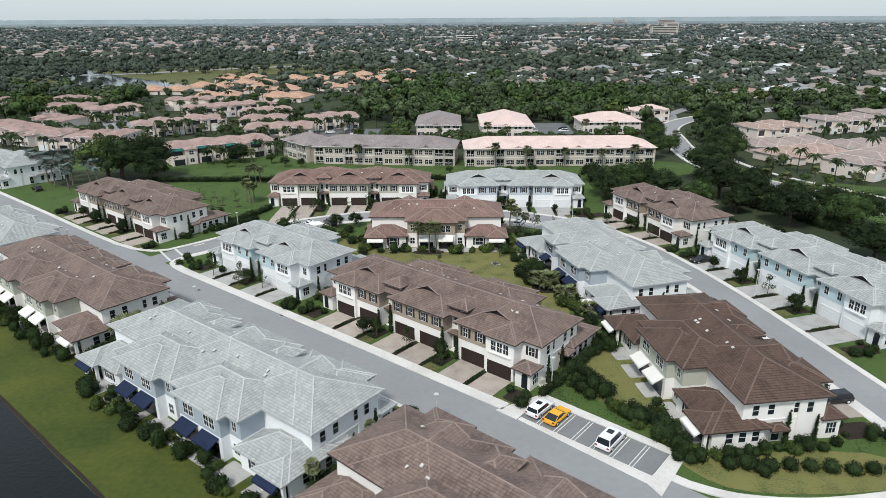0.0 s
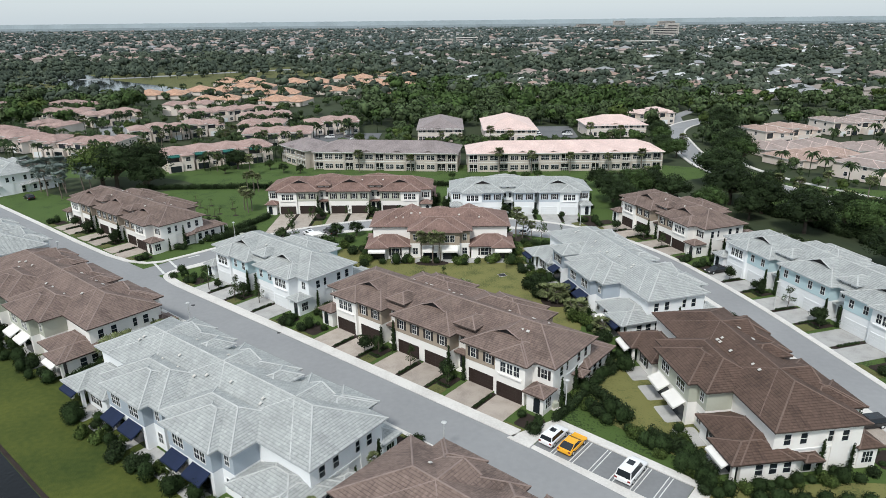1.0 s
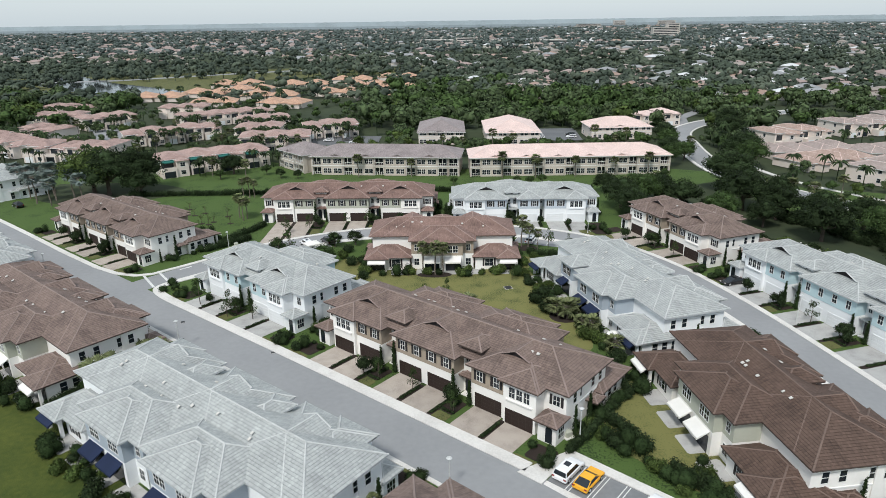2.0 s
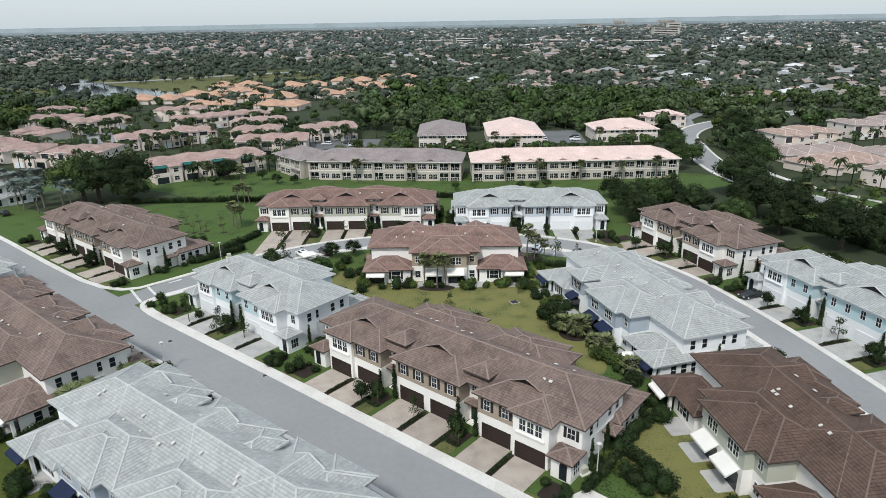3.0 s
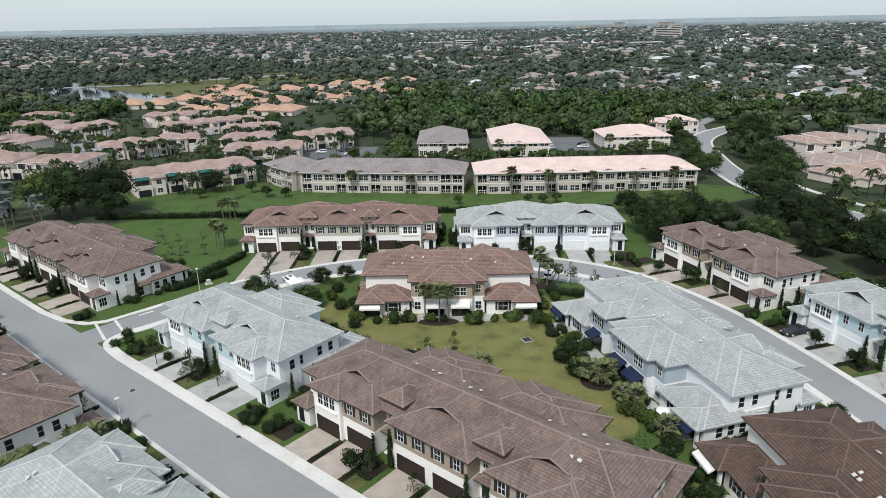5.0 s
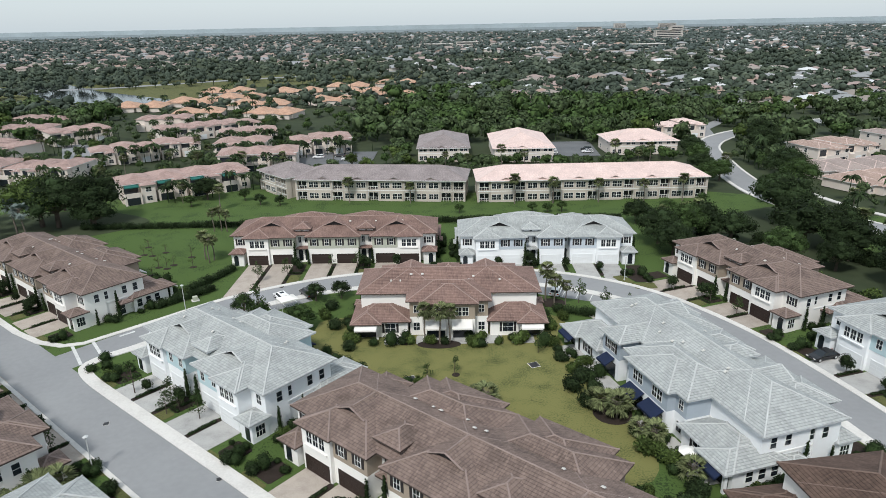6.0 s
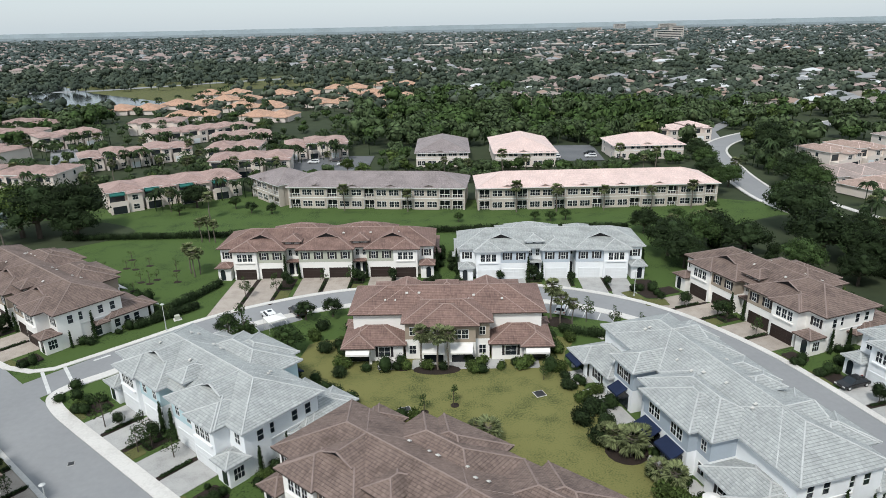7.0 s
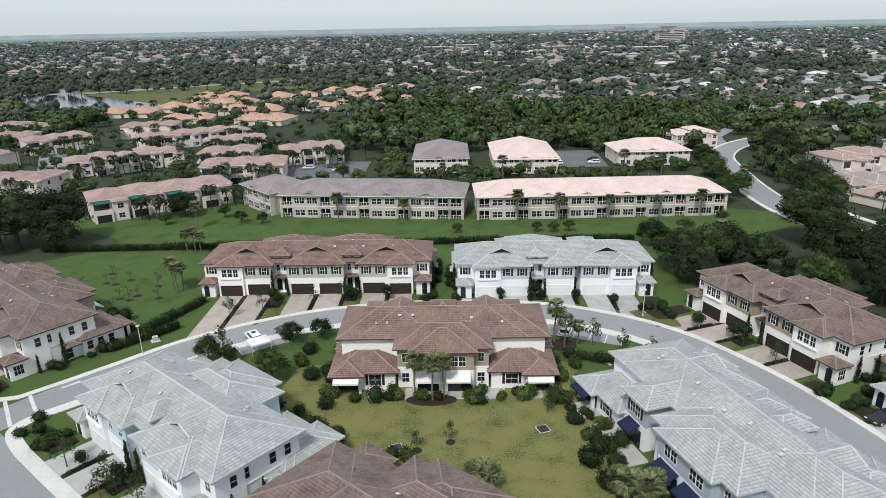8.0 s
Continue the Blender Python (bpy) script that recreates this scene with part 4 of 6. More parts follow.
            for j in range(7):
                g = (j - 3) / 3
                dirv = (d * (1 - 0.35 * abs(g)) + side * g * 0.85 + Vector((0, 0, up * 0.95 - 0.35 * abs(g)))).normalized()
                tip = mid + dirv * r * 0.62 + Vector((0, 0, -0.18))
                ww = side.cross(dirv).cross(dirv).normalized() * 0.11
                kn = mid.lerp(tip, 0.55) + Vector((0, 0, 0.06))
                v = [crown.verts.new(mid), crown.verts.new(kn + ww), crown.verts.new(tip), crown.verts.new(kn - ww)]
                crown.faces.new(v)
        mat = leaf_silver if kind == "silver_palm" else leaf_palm
        label, cat = {"palm": "tall cabbage palm with a fan-leaved head", "silver_palm": "silvery-leaved fan palm with a dense head", "short_palm": "short bushy fan palm"}[kind], "palm tree"
    else:  # oak
        trunk = bmesh.new()
        R = {"oak": 3.6, "big_oak": 6.5}[kind]
        H = {"oak": 6.2, "big_oak": 9.5}[kind]
        cyl(trunk, (0, 0, 0), (0.1, 0, H * 0.35), R * 0.075, R * 0.06, 8)
        nb = 14 if kind == "oak" else 26
        for k in range(nb):
            w = k * 2.4 + rnd.uniform(-.3, .3)
            rr = R * math.sqrt((k + 0.5) / nb) * 0.78
            c = Vector((math.cos(w) * rr, math.sin(w) * rr, H * (0.46 + 0.42 * (1 - (rr / R) ** 1.6)) + rnd.uniform(-.13, .13) * H))
            cyl(trunk, (0.1, 0, H * 0.32), c - Vector((0, 0, R * 0.12)), R * 0.03, R * 0.008, 5)
            q = R * rnd.uniform(0.26, 0.38)
            core(crown, rnd, c, (q * 0.85, q * 0.85, q * 0.6), 1, 0.25)
            leaf_cloud(crown, rnd, c, (q * 1.12, q * 1.12, q * 0.9), 190, 0.17 if kind == "oak" else 0.25)
        mat = (leaf_dark, leaf_mid, leaf_bright)[seed % 3]
        label, cat = "broad-crowned leafy tree with dense foliage", "tree"
    name = {"oak": "tree", "big_oak": "tree", "ball_tree": "tree", "young_tree": "tree", "palm": "palm_tree", "silver_palm": "palm_tree", "short_palm": "palm_tree", "round_shrub": "shrub", "tall_topiary": "topiary", "cypress": "cypress_tree"}.get(kind, kind)
    if trunk:
        ob = thing(name, Matrix(), label, cat)
        part("foliage", crown, mat, ob)
        part("trunk", trunk, bark_palm if "palm" in kind else bark, ob)
    else:
        ob = tagged(new(name, mesh_of(name, crown, mat)), label, cat)
    PROTO[key] = ob
    ob["unused"] = 1
    return ob


RND = random.Random(5)


def put(kind, x, y, s=1.0, seed=0, rz=None, z=0.0, group=""):
    if ((x - 26.6) / 3.2) ** 2 + ((y - 76) / 9) ** 2 < 1:      # the open lawn between two rows
        return None
    p = plant(kind, seed)
    m = pose(x, y, z, rz=RND.uniform(0, 360) if rz is None else rz) @ Matrix.Diagonal((s * RND.uniform(0.93, 1.07), s * RND.uniform(0.93, 1.07), s * RND.uniform(0.92, 1.1), 1))
    if "unused" in p:
        del p["unused"]
        ob = p
        ob.matrix_basis = m
    else:
        ob = copy_thing(p, m)
        ob.scale = m.to_scale()
    if group:
        ob["group"] = group
    return ob


def local(m, x, y):
    p = m @ Vector((x, y, 0))
    return p.x, p.y


BEDS = []


def bed(m, x0, x1, y0, y1, mat=mulch, z=0.028, name="garden_bed", label="dark mulch garden bed"):
    b = bmesh.new()
    c = 0.25
    BEDS.append(name)
    z += (len(BEDS) % 6) * 0.004
    pts = [(x0 + c, y0), (x1 - c, y0), (x1, y0 + c), (x1, y1 - c), (x1 - c, y1), (x0 + c, y1), (x0, y1 - c), (x0, y0 + c)]
    prism(b, [local(m, *q) for q in pts], -0.1, z)
    tagged(new(name, mesh_of(name, b, mat)), label, "garden bed", kind="structure")


# street gardens: beds between driveways, columns at the entry towers, clipped shrubs at the ends
for n, (m, row, c, x, w, k) in enumerate(SITES):
    front = reach(m, x + w / 2, 0)
    if front > 20 or (m.translation.x < -110):
        continue
    rz = math.degrees(m.to_euler().z)
    if c == "T":
        for dx in (0.1, w - 0.1):
            put("cypress", *local(m, x + dx, -0.35), RND.uniform(0.85, 1.15))
        bed(m, x + 0.45, x + w - 0.45, -front * 0.55, -0.3)
        bed(m, x + 0.35, x + w - 0.35, -front + 0.3, -front * 0.58, lawn_verge, 0.03, "grass_strip", "small square of dull green lawn")
        put("ball_tree", *local(m, x + w * 0.35, -front * 0.3), RND.uniform(0.8, 1.15), n % 2)
        put("ball_tree" if n % 3 else "young_tree", *local(m, x + w * 0.75, -front * 0.45), RND.uniform(0.7, 1.0), n % 2)
        put("low_hedge", *local(m, x + w / 2, -front * 0.2), 0.6, rz=rz + 90)
        put("low_hedge", *local(m, x + w / 2, -front * 0.5), 0.6, rz=rz)
    elif c in "BS":
        # strip on the side of the next driveway
        xs = x + w
        if row.startswith("E") and xs < sum(WIDTH[q] for q in row) - 4:
            bed(m, xs - 0.42, xs + 0.42, -front + 0.8, -0.4)
            for q in (0.35, 0.62):
                put("low_hedge", *local(m, xs, -front * q), 0.62, rz=rz + 90)
            if RND.random() < 0.75:
                put(RND.choice(("ball_tree", "young_tree", "ball_tree")), *local(m, xs, -front * RND.uniform(0.3, 0.6)), RND.uniform(0.75, 1.1), n % 2)
    elif c == "E":
        left = x < 1
        cx = x + (-0.3 if left else w + 0.3)
        bed(m, min(cx, x + w / 2) - 0.5, max(cx, x + w / 2) + 0.8, -front * 0.75, -1.6)
        bed(m, min(cx, x + w / 2) - 1.6, max(cx, x + w / 2) + 0.8, -front + 0.3, -front * 0.78, lawn_verge, 0.027, "grass_strip", "small patch of dry lawn")
        for q, kk in ((0.45, "tall_topiary"), (0.6, "round_shrub"), (0.7, "bush")):
            put(kk, *local(m, cx + RND.uniform(-1.3, 0.6) * (1 if left else -1), -front * q - 0.6), RND.uniform(0.8, 1.1))
        ex = -0.7 if left else x + w + 0.7
        for yy in (2.8, 4.6, 6.6):
            put("cypress" if yy != 4.6 else "round_shrub", *local(m, ex, yy), RND.uniform(0.75, 1.15))
        for yy in (5.4, 10, 12, 14):
            put(RND.choice(("round_shrub", "bush", "tall_topiary")), *local(m, ex + (-1.0 if left else 1.0), yy), RND.uniform(0.7, 1.1), n % 2)
# dense clipped planting along end walls and entry porches
for (row, (hx, hy, ha), _, k) in ROWS:
    m = pose(hx, hy, 0, rz=ha)
    L = sum(WIDTH[q] for q in row)
    if hx < -60 or hy > 135:
        continue
    for ex, sg in ((-1.2, -1), (L + 1.2, 1)):
        for i in range(9):
            yy = 1.0 + i * 1.75
            p = Vector(local(m, ex + sg * 0.7, yy))
            if min(gap_to(S1, p) - 4.6, gap_to(LOOP, p) - 4.6) > 0:
                put(RND.choice(("round_shrub", "bush", "tall_topiary", "hedge")), p.x + RND.uniform(-.4, .4), p.y + RND.uniform(-.4, .4), RND.uniform(0.65, 1.15), i % 2, rz=ha + 90)
        for dx, dy in ((0.4, -2.0), (-1.8, -2.6)):
            put("round_shrub", *local(m, ex - sg * 1.5 + sg * dx, dy), RND.uniform(0.5, 0.8))
# back gardens: patios with shrubs between
for (row, (hx, hy, ha), _, k) in ROWS:
    m = pose(hx, hy, 0, rz=ha)
    L = sum(WIDTH[q] for q in row)
    b = bmesh.new()
    px = 3.0
    while px < L - 2:
        bed(m, px - 1.9, px + 1.9, 15.9, 19.0, paver_grey, 0.03, "patio", "grey paved patio behind a house")
        px += 5.2
    px = 0.5
    while px < L:
        for _ in range(3 if hy < 100 and hx > -70 else 2 if hy < 130 and hx > -70 else 1):
            put(RND.choice(("bush", "round_shrub", "tall_topiary", "bush")), *local(m, px + RND.uniform(-.8, .8), 18.0 + RND.uniform(-0.6, 2.3)), RND.uniform(0.7, 1.35), RND.randint(0, 1))
        px += RND.uniform(2.4, 3.6)

# ---------------------------------------------------------------- apartment buildings


def apartments(m, L, D, tile, capm, wall, label, bays, storeys=2, eave=6.4, porch=True):
    """A long two-storey building: pairs of windows and recessed screened porches; its long front faces -y."""
    h = thing("apartment_building", m, label, "apartment building", "apartment buildings")
    roof = Roof(h, tile, capm, wall)
    w = Walls(h, wall, "wall")
    w.box(0, L, 1.6, D, 0, eave)
    n = bays
    step = L / n
    for i in range(n):
        a = i * step
        recess = i % 3 == 0 or i == n - 1
        if recess and porch:
            for z0 in (0, 3.2):
                b = bmesh.new()
                box(b, a + 0.35, a + step - 0.35, 1.55, 1.62, z0 + 0.15, z0 + 2.7)
                part("screened_porch", b, glass_dark, h)
                b = bmesh.new()
                for k in range(5):
                    px = a + 0.35 + (step - 0.7) * k / 4
                    box(b, px - 0.05, px + 0.05, 0.05, 0.12, z0 + 0.15, z0 + (2.7 if k in (0, 2, 4) else 1.2))
                box(b, a + 0.35, a + step - 0.35, 0.04, 0.13, z0 + 1.15, z0 + 1.24)
                box(b, a + 0.35, a + step - 0.35, 0.04, 0.13, z0 + 2.62, z0 + 2.72)
                part("railing", b, trim_white, h)
                b = bmesh.new()
                box(b, a, a + step, 0, 1.6, z0 + 2.72, z0 + 3.2)
                part("balcony_slab", b, wall, h)
            for px in (a, a + step):
                w.box(px - 0.22, px + 0.22, 0, 1.6, 0, eave)
        else:
            w.box(a, a + step, 0, 1.6, 0, eave)
            for z0 in (0.7, 4.0):
                for dx in (0.3, 0.7):
                    window(h, a + step * dx, 0, z0, 1.25, 1.55, shutters=False)
    for yy in (4, D - 4):
        for z0 in (0.8, 4.0):
            window(h, 0, yy, z0, 1.1, 1.4, "l", False)
            window(h, L, yy, z0, 1.1, 1.4, "r", False)
    for z0 in (3.15,):
        b = bmesh.new()
        box(b, -0.05, L + 0.05, -0.06, 0.0, z0, z0 + 0.18)
        part("band_course", b, trim_white, h)
    roof.add(-0.7, L + 0.7, -0.7, D + 0.7, eave, 0.36)
    for i in range(2, n - 1, 3):
        roof.add(i * step - 1.2, i * step + step * 0.9, -0.9, D * 0.45, eave + 0.02, 0.36, gab=("y0",), cut=0.4, name="gable_roof")
    return h


cap_pink = material("ridge_cap_pink", (0.74, 0.58, 0.53), 0.85, scale=3)
cap_taupe = material("ridge_cap_taupe", (0.33, 0.28, 0.265), 0.85, scale=3)
cap_salmon = material("ridge_cap_salmon", (0.48, 0.34, 0.30), 0.85, scale=3)
cap_orange = material("ridge_cap_orange", (0.62, 0.42, 0.31), 0.85, scale=3)
APT = [
    ((7.7, 217.8, 1.2), 66.2, 15, tile_pink, cap_pink, stucco_beige, "long beige apartment building with pale pink roof", 19),
    ((-46.3, 223.8, -6), 50.3, 15, tile_taupe, cap_taupe, stucco_beige, "long beige apartment building with taupe roof", 14),
    ((-61, 238, -48), 17, 14, tile_taupe, cap_taupe, stucco_beige, "short beige apartment wing with taupe roof", 5),
]
for (x, y, a), L, D, tl, cp, wl_, label, bays in APT:
    apartments(pose(x, y, 0, rz=a), L, D, tl, cp, wl_, label, bays)
for (x, y, a), L, D, tl, cp, label in (((-12.2, 277, 0), 19, 30, tile_taupe, cap_taupe, "beige apartment block with taupe hip roof"), ((16.2, 274, 0), 22, 34, tile_pink, cap_pink, "beige apartment block with pale pink hip roof"), ((61.5, 284, 2), 26, 18, tile_pink, cap_pink, "low apartment block with pale pink hip roof")):
    apartments(pose(x, y, 0, rz=a), L, D, tl, cp, stucco_pinkish, label, 5, eave=5.2, porch=False)


def villa(m, L, D, tile, capm, wall, label, storeys=2, rnd=None, green=False, unit=8.5):
    """A stuccoed villa row: one long hip roof over stepped units, with roofed bays, low parapet wings and recessed balconies in front."""
    h = thing("villa", m, label, "house", "villas")
    roof = Roof(h, tile, capm, wall)
    w = Walls(h, wall, "wall")
    eave = 2.9 * storeys
    near, middle = m.translation.y < 300, m.translation.y < 345
    n = max(1, round(L / unit))
    s = L / n
    for i in range(n):
        a, dy = i * s, rnd.uniform(-1.2, 1.2)
        low = eave if rnd.random() < 0.75 or storeys == 1 else eave - 0.8
        w.box(a, a + s, dy, D + dy, 0, low)
        roof.add(a - 0.5, a + s + 0.5, dy - 0.5, D + dy + 0.5, low, 0.29 if storeys > 1 else 0.36, trim=near)
        if storeys == 1:
            if near:
                window(h, a + s * 0.3, dy, 0.8, 1.0, 1.3, shutters=False)
            roof.add(a + s * 0.45, a + s * 0.98, dy - 3.0, dy + D * 0.4, low - 0.2, 0.29, name="bay_roof", trim=False)
            w.box(a + s * 0.5, a + s * 0.93, dy - 2.4, dy, 0, low - 0.2)
            continue
        # a bay with its own hip roof, a low garage wing with a parapet, and a dark recess between
        f = 1.8 if i % 2 else 2.8
        w.box(a + s * 0.56, a + s * 0.96, dy - f, dy, 0, low - 0.35)
        roof.add(a + s * 0.52, a + s, dy - f - 0.5, dy + D * 0.45, low - 0.35, 0.29, name="bay_roof", trim=False)
        w.box(a + 0.4, a + s * 0.54, dy - 3.4, dy, 0, 2.7)
        w.box(a + 0.4, a + s * 0.54, dy - 3.4, dy - 3.2, 2.7, 3.6)
        if middle:
            for z0 in (0.8, 3.5):
                window(h, a + s * 0.76, dy - f, z0, 1.5, 1.35, shutters=False)
            b = bmesh.new()
            box(b, a + 0.8, a + s * 0.5, dy - 0.05, dy + 0.02, 2.8, 5.0)
            part("balcony_door", b, glass_dark, h)
            b = bmesh.new()
            box(b, a + 1.0, a + s * 0.48, dy - 3.46, dy - 3.38, 0.1, 2.2)
            part("patio_door", b, glass_dark if i % 2 or green else garage_white, h)
            if green:
                awning(h, a + s * 0.3, dy, 5.6, 4.0, awning_teal, -1.8, 0.5)
    if near and storeys > 1:
        for yy in (D * 0.3, D * 0.7):
            for z0 in (0.9, 3.7):
                window(h, 0, yy, z0, 1.1, 1.3, "l", False)
                window(h, L, yy, z0, 1.1, 1.3, "r", False)
    return h


VR = random.Random(11)
VILLAS = [(-98, 222, 33, 38, 13, 2), (-137, 280, 32, 40, 13, 2), (-132, 330, 38, 48, 13, 2), (-84, 266, 10, 28, 14, 2), (-64, 296, 15, 24, 14, 2), (-94, 292, 5, 20, 13, 2), (-162, 252, -5, 34, 14, 2), (-206, 282, -33, 44, 13, 2), (-180, 326, 45, 26, 14, 2), (-216, 340, 6, 26, 14, 2), (-232, 380, -10, 30, 14, 2), (-262, 372, 5, 24, 13, 2), (-100, 318, 20, 24, 13, 2), (-160, 368, 10, 26, 13, 2), (-196, 300, -20, 24, 13, 2)]
for x, y, a, L, D, st in VILLAS:
    villa(pose(x, y, 0, rz=a), L, D, tile_salmon, cap_salmon, stucco_pinkish, "cream villa row with salmon tile roof among palms", st, VR, green=(x == -98))
ORANGE = [(-214, 446, 6, 34), (-190, 472, -8, 36), (-140, 448, 4, 38), (-96, 470, -12, 34), (-60, 440, 14, 30), (-135, 530, 0, 40), (-98, 566, 5, 34), (-60, 585, 10, 36), (-54, 500, -15, 30), (-190, 536, 8, 40), (-118, 408, -10, 30), (-160, 412, 12, 28), (-80, 520, 5, 34), (-165, 495, 0, 34)]
for x, y, a, L in ORANGE:
    villa(pose(x, y, 0, rz=a), L, 18, tile_orange, cap_orange, stucco_pinkish, "low villa with bright orange tile roof", 1, VR, unit=17)
roof_tan = tile_material("roof_tile_tan", (0.45, 0.335, 0.285), (0.39, 0.285, 0.24), (0.3, 0.22, 0.185), weather=0.3)
roof_pale = tile_material("roof_tile_pale", (0.40, 0.33, 0.30), (0.34, 0.275, 0.25), (0.3, 0.27, 0.26), weather=0.3)
PALE = [(128, 262, 20, 30, 2, roof_tan), (168, 284, 15, 30, 2, roof_pale), (118, 238, 10, 34, 1, roof_pale), (120, 218, 25, 30, 1, roof_tan), (150, 236, 5, 26, 1, roof_pale), (133, 196, 30, 26, 2, roof_pale), (190, 250, -5, 30, 2, roof_tan), (200, 305, 0, 34, 2, roof_pale), (172, 205, 40, 24, 1, roof_tan), (165, 178, 20, 26, 2, roof_tan), (88, 318, 10, 24, 2, tile_pink)]
for x, y, a, L, st, tl in PALE:
    villa(pose(x, y, 0, rz=a), L, 14, tl, cap_pink, stucco_pinkish, "pink stucco villa with pale low roofs", st, VR)

# ---------------------------------------------------------------- far suburbs: woods and roofs as two large bodies


def blob_tree(rnd, quads, size, count=5):
    """Vertices and faces of one far tree: a rough crown of leaf clumps on a short trunk."""
    vs, fs = [], []

    def quad(p, a, k):
        s = a.orthogonal().normalized()
        s.rotate(Matrix.Rotation(rnd.uniform(0, 6.28), 3, a))
        t = a.cross(s)
        i = len(vs)
        vs.extend([p - s * k, p + t * k * 0.7, p + s * k, p - t * k * 0.7])
        fs.append((i, i + 1, i + 2, i + 3))
    lobes = [(Vector((rnd.uniform(-.55, .55), rnd.uniform(-.55, .55), rnd.uniform(.75, 1.15))), rnd.uniform(.38, .6)) for _ in range(count)]
    for c, r in lobes:
        b = bmesh.new()
        bmesh.ops.create_icosphere(b, subdivisions=1, radius=r * 0.86)
        b.verts.index_update()
        i = len(vs)
        vs.extend([Vector((v.co.x, v.co.y, v.co.z * 0.8)) * rnd.uniform(0.85, 1.15) + c for v in b.verts])
        fs.extend([tuple(i + v.index for v in f.verts) for f in b.faces])
        b.free()
        for _ in range(quads):
            d = Vector((rnd.gauss(0, 1), rnd.gauss(0, 1), rnd.gauss(0.3, 1))).normalized()
            quad(c + Vector((d.x, d.y, d.z * 0.85)) * r * rnd.uniform(0.85, 1.1), (d + Vector((rnd.gauss(0, .4), rnd.gauss(0, .4), .3))).normalized(), size * rnd.uniform(.6, 1.3))
    for k in range(3):
        w = k * 2.09
        i = len(vs)
        vs.extend([Vector((math.cos(w) * .06, math.sin(w) * .06, 0)), Vector((math.cos(w + 2.09) * .06, math.sin(w + 2.09) * .06, 0)), Vector((math.cos(w + 2.09) * .05, math.sin(w + 2.09) * .05, .8)), Vector((math.cos(w) * .05, math.sin(w) * .05, .8))])
        fs.append((i, i + 1, i + 2, i + 3))
    return np.array([tuple(v) for v in vs]), fs


def joined(name, protos, spots, mat, label, category):
    """Many far plants or roofs as one body. spots: (x, y, z, sx, sz, turn, which)."""
    V, loops, starts, totals, off, pos = [], [], [], [], 0, 0
    for x, y, z, sx, sz, a, k in spots:
        v, f = protos[k]
        c, s = math.cos(a), math.sin(a)
        R = np.array([[c * sx, -s * sx, 0], [s * sx, c * sx, 0], [0, 0, sz]])
        V.append(v @ R.T + np.array([x, y, z]))
        for q in f:
            loops.extend([i + off for i in q])
            starts.append(pos)
            totals.append(len(q))
            pos += len(q)
        off += len(v)
    V = np.concatenate(V)
    me = bpy.data.meshes.new(name)
    me.vertices.add(len(V))
    me.vertices.foreach_set("co", V.ravel())
    me.loops.add(len(loops))
    me.loops.foreach_set("vertex_index", loops)
    me.polygons.add(len(starts))
    me.polygons.foreach_set("loop_start", starts)
    me.update(calc_edges=True)
    me.validate()
    me.materials.append(mat)
    return tagged(new(name, me), label, category, kind="stuff")


FR = random.Random(3)
NEAR_TREES = [blob_tree(FR, 38, 0.15) for _ in range(6)]
FAR_TREES = [blob_tree(FR, 5, 0.26, 4) for _ in range(6)]
DISTANT_TREES = [blob_tree(FR, 2, 0.3, 2) for _ in range(6)]
KEEP = [(x + math.cos(radians(a)) * L / 2, y + math.sin(radians(a)) * L / 2 + 6, L * 0.55 + 4) for x, y, a, L, *_ in VILLAS]
KEEP += [(x + math.cos(radians(a)) * L * k, y + math.sin(radians(a)) * L * k + 7, 13) for x, y, a, L in ORANGE for k in (0.25, 0.75)]
KEEP += [(x + math.cos(radians(a)) * L * k, y + math.sin(radians(a)) * L * k + 6, 12) for x, y, a, L, *_ in PALE for k in (0.2, 0.5, 0.8)]


def clear(x, y):
    """Whether a spot is free for a far tree."""
    p = Vector((x, y))
    if gap_to(RIGHT, p) < 6.5:
        return False
    if -62 < x < 92 and 205 < y < 246 or -16 < x < 42 and 273 < y < 309 or 58 < x < 91 and 281 < y < 305:
        return False
    if 42 < x < 59 and 273 < y < 318 or -64 < x < -28 and 270 < y < 300:
        return False
    if x < -150 and y < 330 and gap_to([(-260, 262), (-176, 240), (-158, 226)], p) < 24:
        return False
    if -330 < x < -185 and 470 < y < 610 or gap_to(HIGHWAY, p) < 24 and FR.random() < 0.8:
        return False
    if -240 < x < -22 and 425 < y < 625 and FR.random() < 0.75:
        return False
    return not any((x - a) ** 2 + (y - b) ** 2 < (r * 0.8) ** 2 for a, b, r in KEEP)


mids, darks, brights = [], [], []
